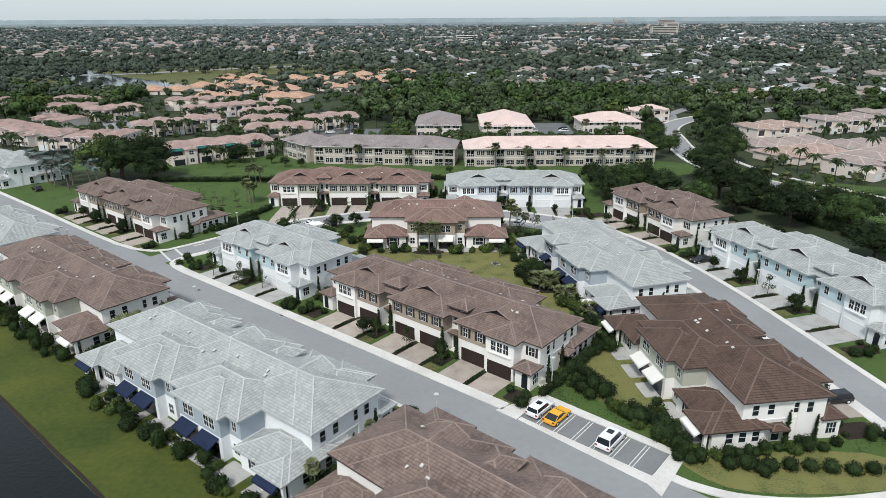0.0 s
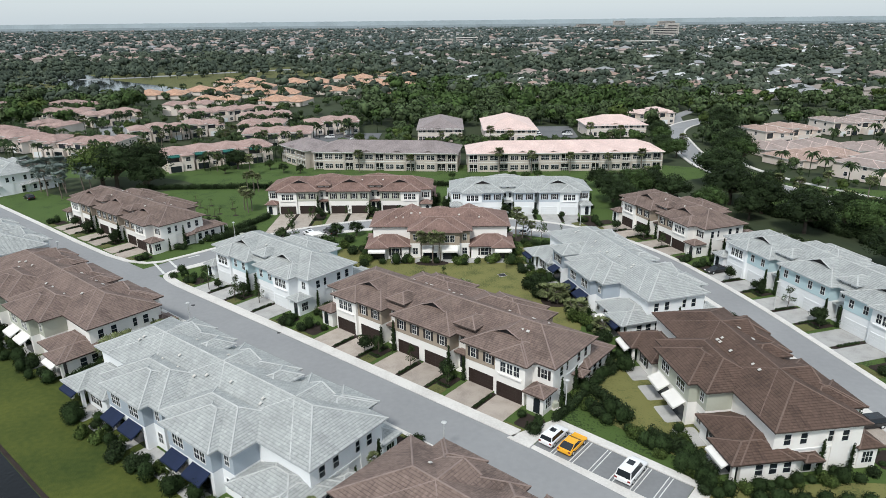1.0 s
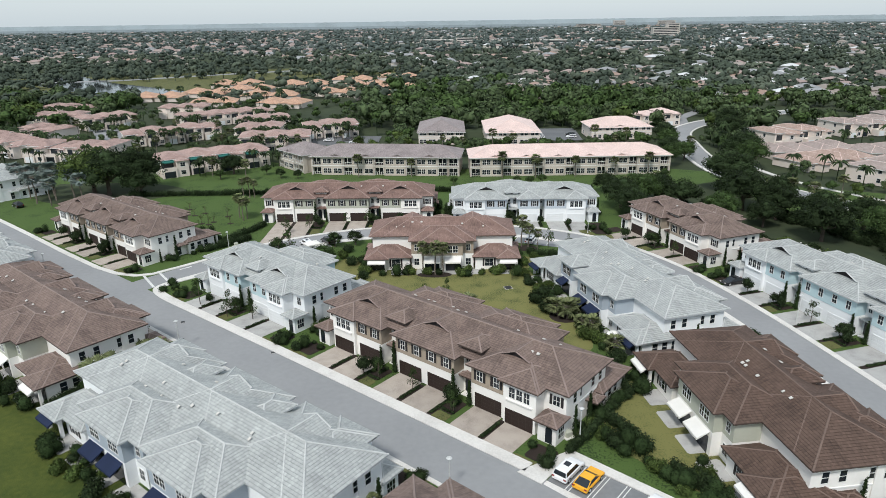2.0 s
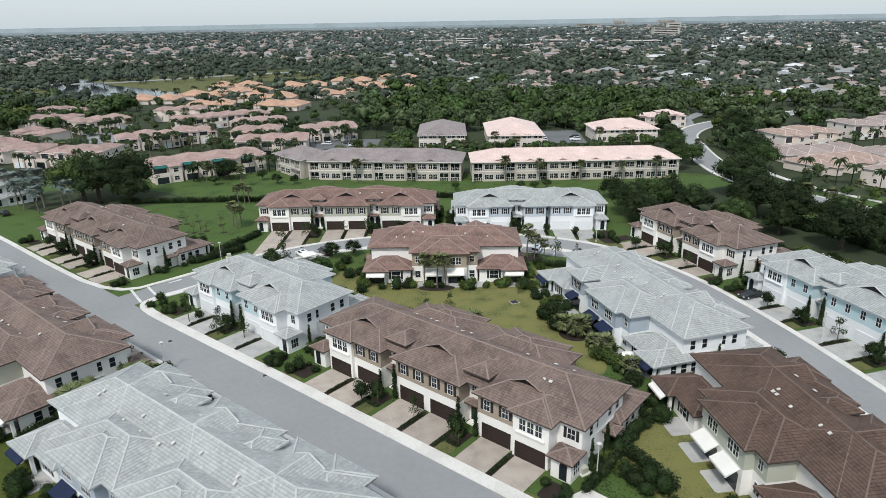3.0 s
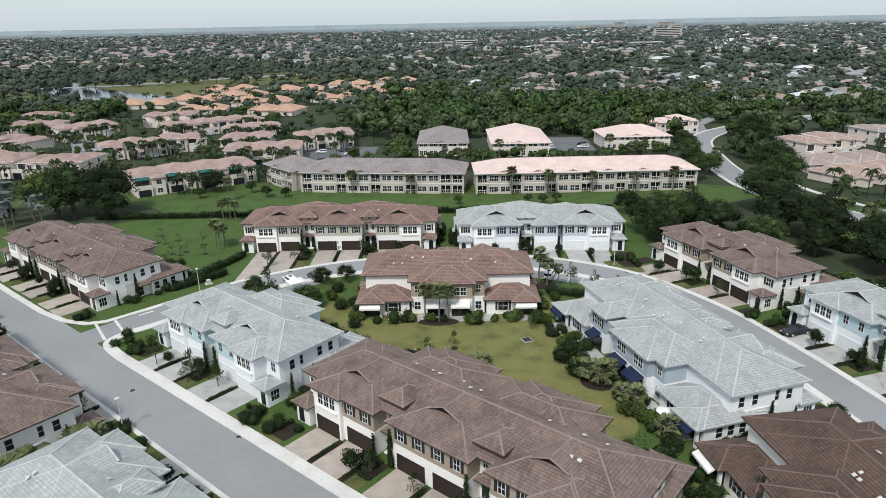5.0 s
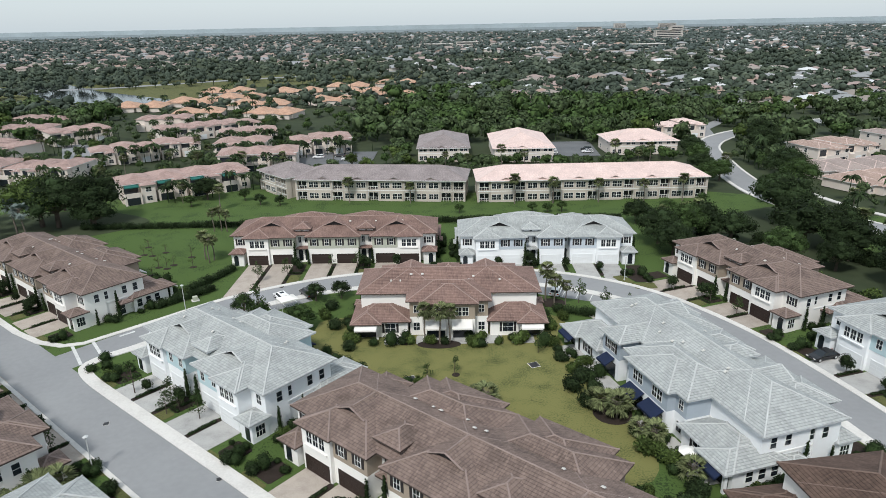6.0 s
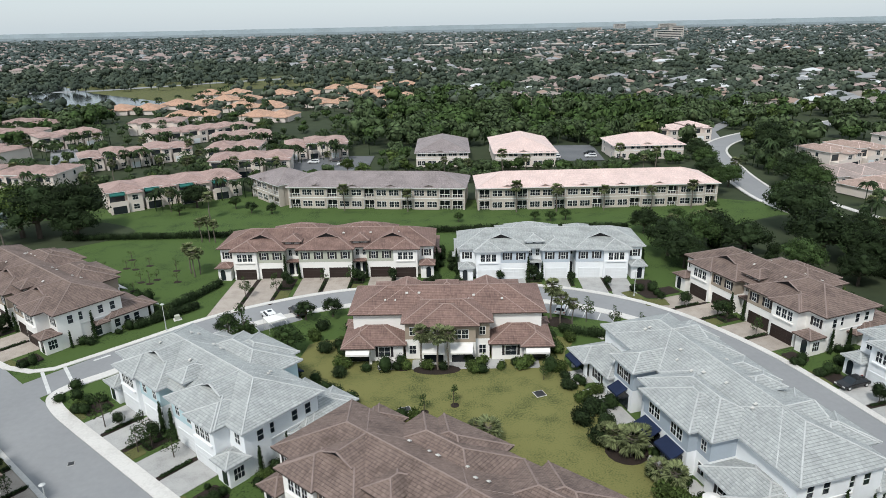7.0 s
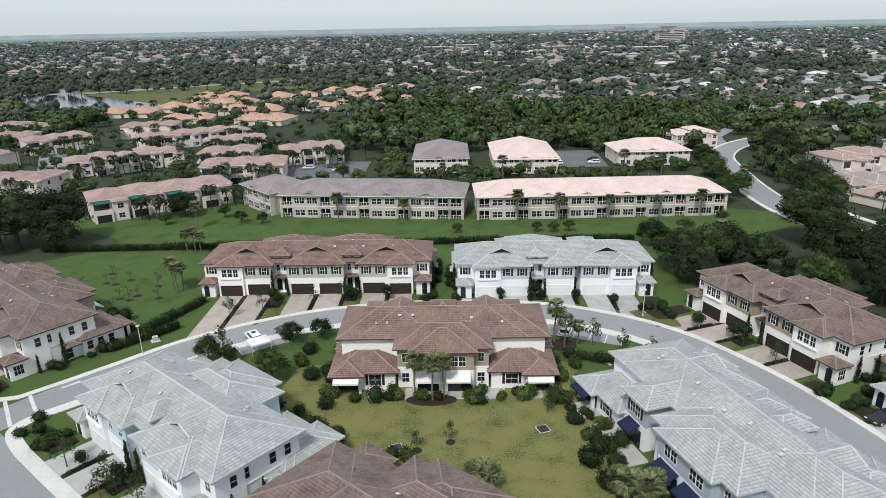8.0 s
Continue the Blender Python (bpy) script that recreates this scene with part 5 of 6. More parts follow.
# woods just behind the apartment blocks and villas
for x0, x1, y0, y1, n, r in ((-50, 110, 316, 420, 270, 5.0), (-40, 40, 420, 520, 80, 5), (-310, -190, 330, 470, 110, 5.2), (64, 140, 300, 420, 90, 5), (-240, -30, 250, 420, 330, 2.3), (-110, -60, 226, 262, 24, 2.0), (-240, 0, 400, 620, 210, 2.3), (100, 400, 300, 460, 270, 4.6), (196, 330, 180, 310, 90, 5), (86, 116, 252, 300, 26, 3.2), (38, 62, 246, 282, 16, 2.4), (2, 14, 248, 305, 26, 2.8), (-30, -15, 262, 305, 16, 3), (40, 58, 258, 272, 12, 2.2), (-14, 40, 264, 272, 34, 1.9), (58, 92, 274, 280, 20, 1.9), (104, 215, 176, 312, 150, 1.7), (38, 92, 306, 316, 24, 3), (-400, -240, 270, 360, 60, 5)):
    for _ in range(n):
        x, y = FR.uniform(x0, x1), FR.uniform(y0, y1)
        if clear(x, y):
            s = r * FR.choice((0.65, 0.85, 1.0, 1.3)) * FR.uniform(0.85, 1.15)
            q = FR.random()
            (brights if q < 0.07 else mids if q < 0.66 else darks).append((x, y, 0, s, s * FR.uniform(0.85, 1.25), FR.uniform(0, 6.28), FR.randrange(6)))
leaf_wood = material("leaf_wood", (0.062, 0.088, 0.040), 0.7, (0.030, 0.045, 0.021), 1.2, 0.8, spec=0.06, island=True)
joined("woodland", NEAR_TREES, darks, leaf_mid, "dense dark green woodland behind the apartments", "trees")
joined("woodland", NEAR_TREES, mids, leaf_wood, "mid-green trees among the villas", "trees")
joined("woodland", NEAR_TREES, brights, leaf_bright, "bright yellow-green trees among the villas", "trees")


def far_palm(rnd):
    """Vertices and faces of one feather palm seen from afar: a thin trunk and drooping fronds."""
    vs, fs = [], []
    for k in range(3):
        w, u = k * 2.09, k * 2.09 + 2.09
        i = len(vs)
        vs += [(math.cos(w) * .16, math.sin(w) * .16, 0), (math.cos(u) * .16, math.sin(u) * .16, 0), (math.cos(u) * .12, math.sin(u) * .12, 5.6), (math.cos(w) * .12, math.sin(w) * .12, 5.6)]
        fs.append((i, i + 1, i + 2, i + 3))
    for k in range(17):
        w, up = k * 2.4 + rnd.uniform(-.3, .3), rnd.uniform(-0.5, 1.0)
        c, d = math.cos(w), math.sin(w)
        p = [(c * r, d * r, 5.5 + z) for r, z in ((0.05, 0), (1.0, 0.35 + 0.6 * up), (1.9, -0.15 + 0.8 * up), (2.5, -1.0 + 0.7 * up))]
        i = len(vs)
        for (x, y, z), g in zip(p, (0.08, 0.32, 0.28, 0.03)):
            vs += [(x - d * g, y + c * g, z - g * 0.5), (x, y, z + 0.06), (x + d * g, y - c * g, z - g * 0.5)]
        for q in range(3):
            t = i + 3 * q
            fs += [(t, t + 1, t + 4, t + 3), (t + 1, t + 2, t + 5, t + 4)]
    return np.array(vs, float), fs


PALMS = [far_palm(FR) for _ in range(5)]
stand = []
for x, y, a, L, *_ in VILLAS:
    for _ in range(18):
        t, off = FR.uniform(-0.1, 1.1) * L, FR.choice((-5.5, -6.5, -8, 16.5, 18))
        c, d = math.cos(radians(a)), math.sin(radians(a))
        stand.append((x + c * t - d * off, y + d * t + c * off, 0, 1, FR.uniform(0.7, 1.25), FR.uniform(0, 6.28), FR.randrange(5)))
for x, y, a, L in ORANGE:
    for _ in range(5):
        stand.append((x + FR.uniform(-4, L + 4), y + FR.choice((-7, -9, 19, 21)) + FR.uniform(-2, 2), 0, 1.15, FR.uniform(0.9, 1.4), FR.uniform(0, 6.28), FR.randrange(5)))
for _ in range(110):
    x, y = FR.choice(((FR.uniform(100, 230), FR.uniform(175, 330)), (FR.uniform(-60, 130), FR.uniform(300, 440))))
    if clear(x, y):
        stand.append((x, y, 0, 1.1, FR.uniform(0.8, 1.6), FR.uniform(0, 6.28), FR.randrange(5)))
joined("palm_grove", PALMS, stand, leaf_dark, "feather palms among the villas and along the roads", "palm trees")
# trees beyond 1 km have the haze mixed into their leaf colour
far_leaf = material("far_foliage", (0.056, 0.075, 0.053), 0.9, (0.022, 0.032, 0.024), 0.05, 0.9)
haze_leaf = material("hazed_foliage", (0.074, 0.096, 0.086), 0.9, (0.034, 0.047, 0.043), 0.05, 0.9)
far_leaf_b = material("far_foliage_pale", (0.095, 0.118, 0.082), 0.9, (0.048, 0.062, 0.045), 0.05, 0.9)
haze_leaf_b = material("distant_foliage_pale", (0.12, 0.145, 0.13), 0.9, (0.065, 0.082, 0.075), 0.05, 0.9)
fa, fb, da, db = [], [], [], []
for _ in range(12500):
    y = 430 + 3400 * FR.random() ** 1.5
    x = FR.uniform(-1, 1) * (y * 0.74 + 60)
    if y < 900 and not clear(x, y):
        continue
    s = (3.3 + y / 380) * FR.uniform(0.6, 1.4)
    spot = (x, y, -0.2, s, min(s, 8.5) * FR.uniform(0.75, 1.15), FR.uniform(0, 6.28), FR.randrange(6))
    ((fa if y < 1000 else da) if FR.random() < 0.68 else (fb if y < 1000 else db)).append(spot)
for a, c in zip(HIGHWAY, HIGHWAY[1:]):
    for k in range(int((Vector(c) - Vector(a)).length / 6)):
        q = Vector(a).lerp(Vector(c), FR.random())
        fa.append((q.x + FR.uniform(-3, 3), q.y + FR.choice((-17, -14, 13, 20)), -0.2, FR.uniform(3.2, 5), FR.uniform(4, 6), FR.uniform(0, 6.28), FR.randrange(6)))
joined("far_woodland", FAR_TREES, fa, far_leaf, "dark suburban tree cover among the far houses", "trees")
joined("far_woodland", FAR_TREES, fb, far_leaf_b, "paler suburban trees among the far houses", "trees")
joined("far_woodland", DISTANT_TREES, da, haze_leaf, "distant haze-tinted suburban tree cover reaching the horizon", "trees")
joined("far_woodland", DISTANT_TREES, db, haze_leaf_b, "paler distant haze-tinted suburban trees reaching the horizon", "trees")


def far_house(w, d, e, r):
    """A simple far house: walls and an overhanging hip roof."""
    o = 0.8
    v = [(-w, -d, 0), (w, -d, 0), (w, d, 0), (-w, d, 0), (-w, -d, e), (w, -d, e), (w, d, e), (-w, d, e)]
    v += [(-w - o, -d - o, e), (w + o, -d - o, e), (w + o, d + o, e), (-w - o, d + o, e), (-w + d, 0, e + r), (w - d, 0, e + r)]
    walls = [(0, 1, 5, 4), (1, 2, 6, 5), (2, 3, 7, 6), (3, 0, 4, 7)]
    roofs = [(8, 9, 13, 12), (9, 10, 13), (10, 11, 12, 13), (11, 8, 12)]
    return np.array(v, float), walls, roofs


HP = [far_house(9, 6, 3.2, 2.4), far_house(11, 7, 3.4, 2.8), far_house(7.5, 6, 5.6, 2.4), far_house(14, 7, 3.2, 2.6)]
far_wall = material("far_wall", (0.62, 0.58, 0.53), 0.9, (0.5, 0.46, 0.42), 0.02)
FROOF = [material("far_roof_" + n, c, 0.9, tuple(q * 0.75 for q in c), 0.05) for n, c in (("pink", (0.37, 0.285, 0.26)), ("grey", (0.33, 0.335, 0.34)), ("white", (0.66, 0.67, 0.67)), ("tan", (0.34, 0.295, 0.26)), ("orange", (0.37, 0.265, 0.215)))]
spots = []
for _ in range(3200):
    y = 420 + 3200 * FR.random() ** 1.5
    x = FR.uniform(-1, 1) * (y * 0.72 + 40)
    if y < 760 and (x < 10 or not clear(x, y)):
        continue
    if -420 < x < -250 and y < 640:
        continue
    if noise.noise((x * 0.006, y * 0.0045, 7)) < -0.08:
        continue
    k = 0.78 + y / 4200
    spots.append((x, y, -0.2, k, k, FR.choice((0, 1.57, 0.3, -0.4, 1.2)) + FR.uniform(-.2, .2), FR.randrange(4), FR.choice((0, 0, 1, 1, 2, 3, 3, 4) if x > -200 else (0, 0, 0, 4, 3, 1))))
joined("far_houses", [(v, w) for v, w, r in HP], [s[:7] for s in spots], far_wall, "walls of countless far suburban houses", "houses")
for i, m_ in enumerate(FROOF):
    joined("far_roofs", [(v, r) for v, w, r in HP], [s[:7] for s in spots if s[7] == i], m_, "roofs of countless far suburban houses", "roofs")
# a far white hall, an office tower and the tree line on the horizon
for x, y, w, d, hgt, label in ((-25, 1450, 70, 30, 9, "long low white hall far away"), (40, 1440, 45, 25, 12, "low white hall far away"), (540, 1700, 62, 20, 24, "white office tower far away"), (560, 1702, 30, 20, 34, "white office tower far away"), (900, 3600, 60, 20, 34, "pale block on the horizon"), (1180, 3700, 90, 20, 30, "pale block on the horizon"), (700, 3400, 120, 20, 20, "pale row of blocks on the horizon"), (210, 1350, 50, 24, 9, "low white hall far away"), (360, 1250, 60, 24, 8, "low white hall far away")):
    t = thing("far_building", pose(x, y, -0.2), label, "building", "far buildings")
    b = bmesh.new()
    box(b, -w / 2, w / 2, 0, d, 0, hgt)
    box(b, -w / 2 - 1, w / 2 + 1, -1, d + 1, hgt, hgt + 0.8)
    part("wall", b, far_wall, t)
    for k in range(int(hgt // 4)):
        b = bmesh.new()
        box(b, -w / 2 + 2, w / 2 - 2, -0.3, 0, 1.5 + k * 4, 3.3 + k * 4)
        part("window_band", b, glass_dark, t)
# haze is put into the tones: each ridge further out is paler and bluer
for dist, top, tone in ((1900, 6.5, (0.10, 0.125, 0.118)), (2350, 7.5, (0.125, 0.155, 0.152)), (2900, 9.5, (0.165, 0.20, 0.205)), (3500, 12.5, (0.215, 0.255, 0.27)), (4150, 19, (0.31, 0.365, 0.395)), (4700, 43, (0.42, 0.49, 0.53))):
    b = bmesh.new()
    px, prev = -dist, None
    while px < dist:
        hgt = top + 1.2 * noise.noise((px * 0.006, dist, 0)) + 2.2 * noise.noise((px * 0.035, 3, dist))
        cur = [b.verts.new((px, dist, -0.3)), b.verts.new((px, dist, hgt)), b.verts.new((px, dist + 90, hgt * 0.7))]
        if prev:
            b.faces.new((prev[0], cur[0], cur[1], prev[1]))
            b.faces.new((prev[1], cur[1], cur[2], prev[2]))
        prev, px = cur, px + 13
    hazy_tree_line = material("hazy_tree_line", tone, 1.0, tuple(c * 0.75 for c in tone), 0.03, 0.8)
    tagged(new("backdrop", mesh_of("backdrop", b, hazy_tree_line)), "distant wooded skyline towards the horizon, tinted with haze", "backdrop", kind="structure")

# ---------------------------------------------------------------- cars


def car(m, paint, label, L=4.6, W=1.85, H=1.5, kind="suv"):
    """A parked car, nose towards +y."""
    c = thing("car", m, label, "car", "parked cars")
    wst = 0.95 if kind == "suv" else 0.8
    body, glass = bmesh.new(), bmesh.new()
    prof = [(-0.5, 0.35), (-0.5, 0.8), (-0.47, wst), (0.22, wst + 0.02), (0.42, wst - 0.12), (0.5, 0.68), (0.5, 0.35)]
    rows = []
    for f, t in ((-0.5, 0.9), (-0.44, 1.0), (0.44, 1.0), (0.5, 0.9)):
        rows.append([body.verts.new((f * W, py * L * (0.985 if t < 1 else 1), 0.3 + (pz - 0.3) * (0.96 if t < 1 else 1))) for py, pz in prof])
    for r, s in zip(rows, rows[1:]):
        for i in range(len(prof) - 1):
            body.faces.new((r[i], s[i], s[i + 1], r[i + 1]))
        body.faces.new((r[-1], s[-1], s[0], r[0]))
    for r in (rows[0], rows[-1]):
        body.faces.new(r)
    back, front = (-0.46, 0.22) if kind == "suv" else (-0.42, 0.24)
    top0, top1 = (-0.41, 0.10) if kind == "suv" else (-0.20, 0.05)
    lo = [(-0.45, back), (0.45, back), (0.45, front), (-0.45, front)]
    hi = [(-0.385, top0), (0.385, top0), (0.385, top1), (-0.385, top1)]
    a = [glass.verts.new((x * W, y * L, wst)) for x, y in lo]
    d = [glass.verts.new((x * W, y * L, H - 0.07)) for x, y in hi]
    for i in range(4):
        glass.faces.new((a[i], a[(i + 1) % 4], d[(i + 1) % 4], d[i]))
    glass.faces.new(d)
    roofb = bmesh.new()
    e = [roofb.verts.new((x * W * 1.02, y * L * 1.03, H - 0.08)) for x, y in hi]
    g = [roofb.verts.new((x * W * 0.9, y * L * 0.95, H)) for x, y in hi]
    for i in range(4):
        roofb.faces.new((e[i], e[(i + 1) % 4], g[(i + 1) % 4], g[i]))
    roofb.faces.new(g)
    for i in range(4):
        p, q = Vector((lo[i][0] * W * 1.01, lo[i][1] * L, wst)), Vector((hi[i][0] * W * 1.01, hi[i][1] * L, H - 0.06))
        cyl(roofb, p, q, 0.06, 0.05, 4)
    for q in (body, glass, roofb):
        bmesh.ops.recalc_face_normals(q, faces=q.faces[:])
    bmesh.ops.bevel(body, geom=[e_ for e_ in body.edges if e_.calc_face_angle(0) > 0.5], offset=0.06, segments=2, affect="EDGES")
    part("body", body, paint, c)
    part("glazing", glass, glass_dark, c)
    part("roof", roofb, paint, c)
    if kind == "suv":
        sr = bmesh.new()
        box(sr, -W * 0.2, W * 0.2, -0.16 * L, 0.02 * L, H, H + 0.012)
        part("sunroof", sr, glass_dark, c)
    for sx in (-1, 1):
        for sy in (-0.31, 0.31):
            t, r = bmesh.new(), bmesh.new()
            cyl(t, (sx * (W / 2 - 0.22), sy * L, 0.34), (sx * (W / 2 + 0.01), sy * L, 0.34), 0.34, 0.34, 16)
            cyl(r, (sx * (W / 2 + 0.005), sy * L, 0.34), (sx * (W / 2 + 0.02), sy * L, 0.34), 0.2, 0.2, 12)
            wheel = part("wheel", t, tyre, c)
            part("rim", r, metal_pole, wheel)
        lt, hd = bmesh.new(), bmesh.new()
        box(lt, sx * W * 0.4 - 0.15, sx * W * 0.4 + 0.15, -L / 2 - 0.02, -L / 2 + 0.05, 0.68, 0.86)
        box(hd, sx * W * 0.36 - 0.2, sx * W * 0.36 + 0.2, L / 2 - 0.06, L / 2 + 0.015, 0.56, 0.7)
        part("tail_light", lt, tail_red, c)
        part("headlight", hd, vent_light, c)
    return c


tail_red = material("tail_light_red", (0.25, 0.01, 0.01), 0.3)
PA = -40.0
for i, paint, label, k in ((0.5, car_white, "white hatchback parked nose-in in a marked bay", dict(L=4.4, H=1.55)), (1.5, car_yellow, "bright yellow sports car parked in a marked bay", dict(L=4.3, H=1.28, kind="coupe")), (4.5, car_white, "white sport utility vehicle parked in a marked bay", dict(L=4.9, W=1.98, H=1.8))):
    q = P0 + PU * (i * 2.557) + PV * 2.6
    car(pose(q.x, q.y, 0.03, rz=PA), paint, label, **k)
car(pose(-32.9, 149.6, 0.02, rz=35), car_white, "white car parked beside a white canopy")
car(pose(-28.2, 151.2, 0.02, rz=35), car_grey, "dark grey sport utility vehicle in a bay", H=1.7)
car(pose(19.6, 150.6, 0.02, rz=-20), car_white, "white car parked behind garden palms")
car(pose(55.9, 124.2, 0.04, rz=108), car_black, "black saloon car parked on a driveway", L=4.9, kind="coupe", H=1.42)
car(pose(54.2, 71.0, 0.04, rz=100), car_black, "black car parked in front of a garage", L=4.7)
car(pose(-124.5, 186.5, 0.02, rz=50), car_black, "dark car parked on a driveway", L=4.7)
for x, y, rz, paint in ((40, 289, 90, car_white), (40, 294, 90, car_white), (54, 290, 90, car_white), (54.5, 295, 88, car_black), (-40, 283, 95, car_white), (-44, 290, 80, car_grey), (-52, 288, 90, car_white)):
    car(pose(x, y, 0.04, rz=rz), paint, "parked car in a far car park", L=4.5)


def van(m):
    c = thing("van", m, "white delivery van on the curving road", "van")
    b = bmesh.new()
    prof = [(-2.6, 0.4), (-2.6, 2.3), (1.4, 2.35), (2.0, 1.35), (2.7, 1.15), (2.75, 0.4)]
    r = [[b.verts.new((x, y, z)) for y, z in prof] for x in (-0.95, 0.95)]
    for i in range(6):
        b.faces.new((r[0][i], r[1][i], r[1][(i + 1) % 6], r[0][(i + 1) % 6]))
    b.faces.new(r[0])
    b.faces.new(r[1])
    bmesh.ops.recalc_face_normals(b, faces=b.faces[:])
    part("body", b, car_white, c)
    g = bmesh.new()
    v = [g.verts.new(p) for p in ((-0.85, 1.5, 2.25), (0.85, 1.5, 2.25), (0.88, 2.02, 1.4), (-0.88, 2.02, 1.4))]
    g.faces.new(v)
    part("windscreen", g, glass_dark, c)
    for sx in (-1, 1):
        for sy in (-1.7, 1.8):
            t = bmesh.new()
            cyl(t, (sx * 0.75, sy, 0.38), (sx * 0.98, sy, 0.38), 0.38, 0.38, 14)
            part("wheel", t, tyre, c)


van(pose(99.5, 195.5, 0.03, rz=-155))

# ---------------------------------------------------------------- street lamps, canopy, small things


def street_lamp(x, y, rz=0, hgt=4.9):
    l_ = thing("street_lamp", pose(x, y, 0, rz=rz), "pale painted street lamp post with a flat round head", "street lamp", "street lamps")
    p, hd, bs = bmesh.new(), bmesh.new(), bmesh.new()
    cyl(p, (0, 0, 0.3), (0, 0, hgt), 0.075, 0.055, 8)
    cyl(bs, (0, 0, 0), (0, 0, 0.4), 0.16, 0.12, 8)
    cyl(hd, (0, 0, hgt), (0, 0, hgt + 0.12), 0.16, 0.34, 12)
    cyl(hd, (0, 0, hgt + 0.12), (0, 0, hgt + 0.28), 0.34, 0.1, 12)
    part("pole", p, metal_pole, l_)
    part("base", bs, metal_pole, l_)
    part("lamp_head", hd, metal_pole, l_)


for x, y in ((16.4, 74.2), (-42.9, 99.3), (34.2, 156.8), (-49.6, 145.0), (-83.6, 131.6), (0.4, 65.0), (59.5, 107)):
    street_lamp(x, y)
tent = thing("canopy", pose(-30.6, 145.0, 0, rz=35) @ Matrix.Diagonal((0.78, 0.85, 1, 1)), "white fabric canopy on four thin poles", "canopy")
b = bmesh.new()
top = b.verts.new((0, 0, 2.75))
cs = [b.verts.new(p) for p in ((-2.1, -1.6, 2.2), (2.1, -1.6, 2.2), (2.1, 1.6, 2.2), (-2.1, 1.6, 2.2))]
ds = [b.verts.new((v.co.x, v.co.y, 1.95)) for v in cs]
for i in range(4):
    b.faces.new((cs[i], cs[(i + 1) % 4], top))
    b.faces.new((ds[i], ds[(i + 1) % 4], cs[(i + 1) % 4], cs[i]))
part("roof", b, awning_white, tent)
for sx in (-2, 2):
    for sy in (-1.5, 1.5):
        b = bmesh.new()
        cyl(b, (sx, sy, 0), (sx, sy, 2.2), 0.04, 0.04, 6)
        part("pole", b, metal_pole, tent)


def drain(x, y, s=0.55, rz=20):
    d = thing("drain_cover", pose(x, y, 0.016, rz=rz), "dark square drain cover with a pale frame", "drain cover", "drain covers")
    f, g = bmesh.new(), bmesh.new()
    box(f, -s * 1.1, s * 1.1, -s * 1.1, s * 1.1, 0, 0.03)
    box(g, -s, s, -s, s, 0.03, 0.045)
    part("frame", f, concrete, d)
    part("grate", g, metal_dark, d)


for x, y, s in ((11.9, 123.3, 0.7), (-6.7, 119.7, 0.7), (-46.4, 109.2, 0.35), (-27.6, 97.9, 0.3)):
    drain(x, y, s)


def umbrella(x, y, mat=awning_white):
    u = thing("patio_umbrella", pose(x, y, 0), "white patio umbrella over a terrace", "umbrella")
    b, p = bmesh.new(), bmesh.new()
    top = b.verts.new((0, 0, 2.6))
    ring = [b.verts.new((1.15 * math.cos(k * math.pi / 4), 1.15 * math.sin(k * math.pi / 4), 2.1)) for k in range(8)]
    for k in range(8):
        b.faces.new((ring[k], ring[(k + 1) % 8], top))
    cyl(p, (0, 0, 0), (0, 0, 2.5), 0.03, 0.03, 6)
    part("canopy", b, mat, u)
    part("pole", p, metal_dark, u)


umbrella(26.6, 99.4)
umbrella(27.9, 97.0)


def lounger(x, y, rz):
    c = thing("garden_chair", pose(x, y, 0.03, rz=rz), "white folding garden lounge chair on a patio", "chair", "garden chairs")
    for nm, a in (("seat", (-0.3, 0.3, -0.5, 0.5, 0.36, 0.42)),):
        b = bmesh.new()
        box(b, *a)
        part(nm, b, trim_white, c)
    b = bmesh.new()
    v = box(b, -0.3, 0.3, -0.04, 0.04, 0, 0.8)
    part("backrest", b, trim_white, c, at=pose(0, 0.5, 0.4, rx=-30))
    for sx in (-0.27, 0.27):
        for sy in (-0.42, 0.42):
            b = bmesh.new()
            cyl(b, (sx, sy, 0), (sx, sy, 0.38), 0.025, 0.025, 5)
            part("leg", b, metal_pole, c)


lounger(-31.0, 62.6, 140)
lounger(-29.6, 61.7, 130)

# ---------------------------------------------------------------- single trees and palms
for x, y, s in ((-4.9, 131.2, .95), (-2.4, 130.4, 1.0), (-0.9, 130.7, .95), (17.1, 147.3, 1.1), (18.4, 145.2, .9), (20.5, 145.4, .75), (-54, 170.4, 1), (-53.5, 172, .95), (-55.6, 172.6, 1), (-61, 193.7, .9), (-59.2, 193.9, .95), (-57.5, 193.2, .9), (-7.3, 59.9, .62), (-12.8, 52.9, .6)):
    put("palm", x, y, s, int(x) % 3, group="garden palms")
for x, y, s in ((19.4, 110.3, .95), (20.9, 109.2, 1.05), (22.2, 110.6, .9), (18.6, 111.6, .8), (-45.4, 93.4, 1.2), (-46.9, 91.4, 1.1), (-48.4, 89.3, 1.2), (-44.0, 95.0, 1.0), (-47.4, 93.0, 1.0), (4.1, 112.1, 0.95), (2.6, 113.0, .8), (24, 103, 0.9), (22.6, 105, 0.8), (26, 96.5, .9), (-49.9, 87.3, 1.3)):
    put("short_palm", x, y, s, int(x) % 2)
for x, y, s in ((-121, 190, 1.4), (-117, 193, 1.3), (-112, 194, 1.4), (-126, 195, 1.4), (-108, 191, 1.3), (-115, 187, 1.2), (-131, 199, 1.4), (-121, 199, 1.4), (-135, 203, 1.3), (-127, 203, 1.3)):
    put("silver_palm", x, y, s, int(x) % 2, group="silver palms")
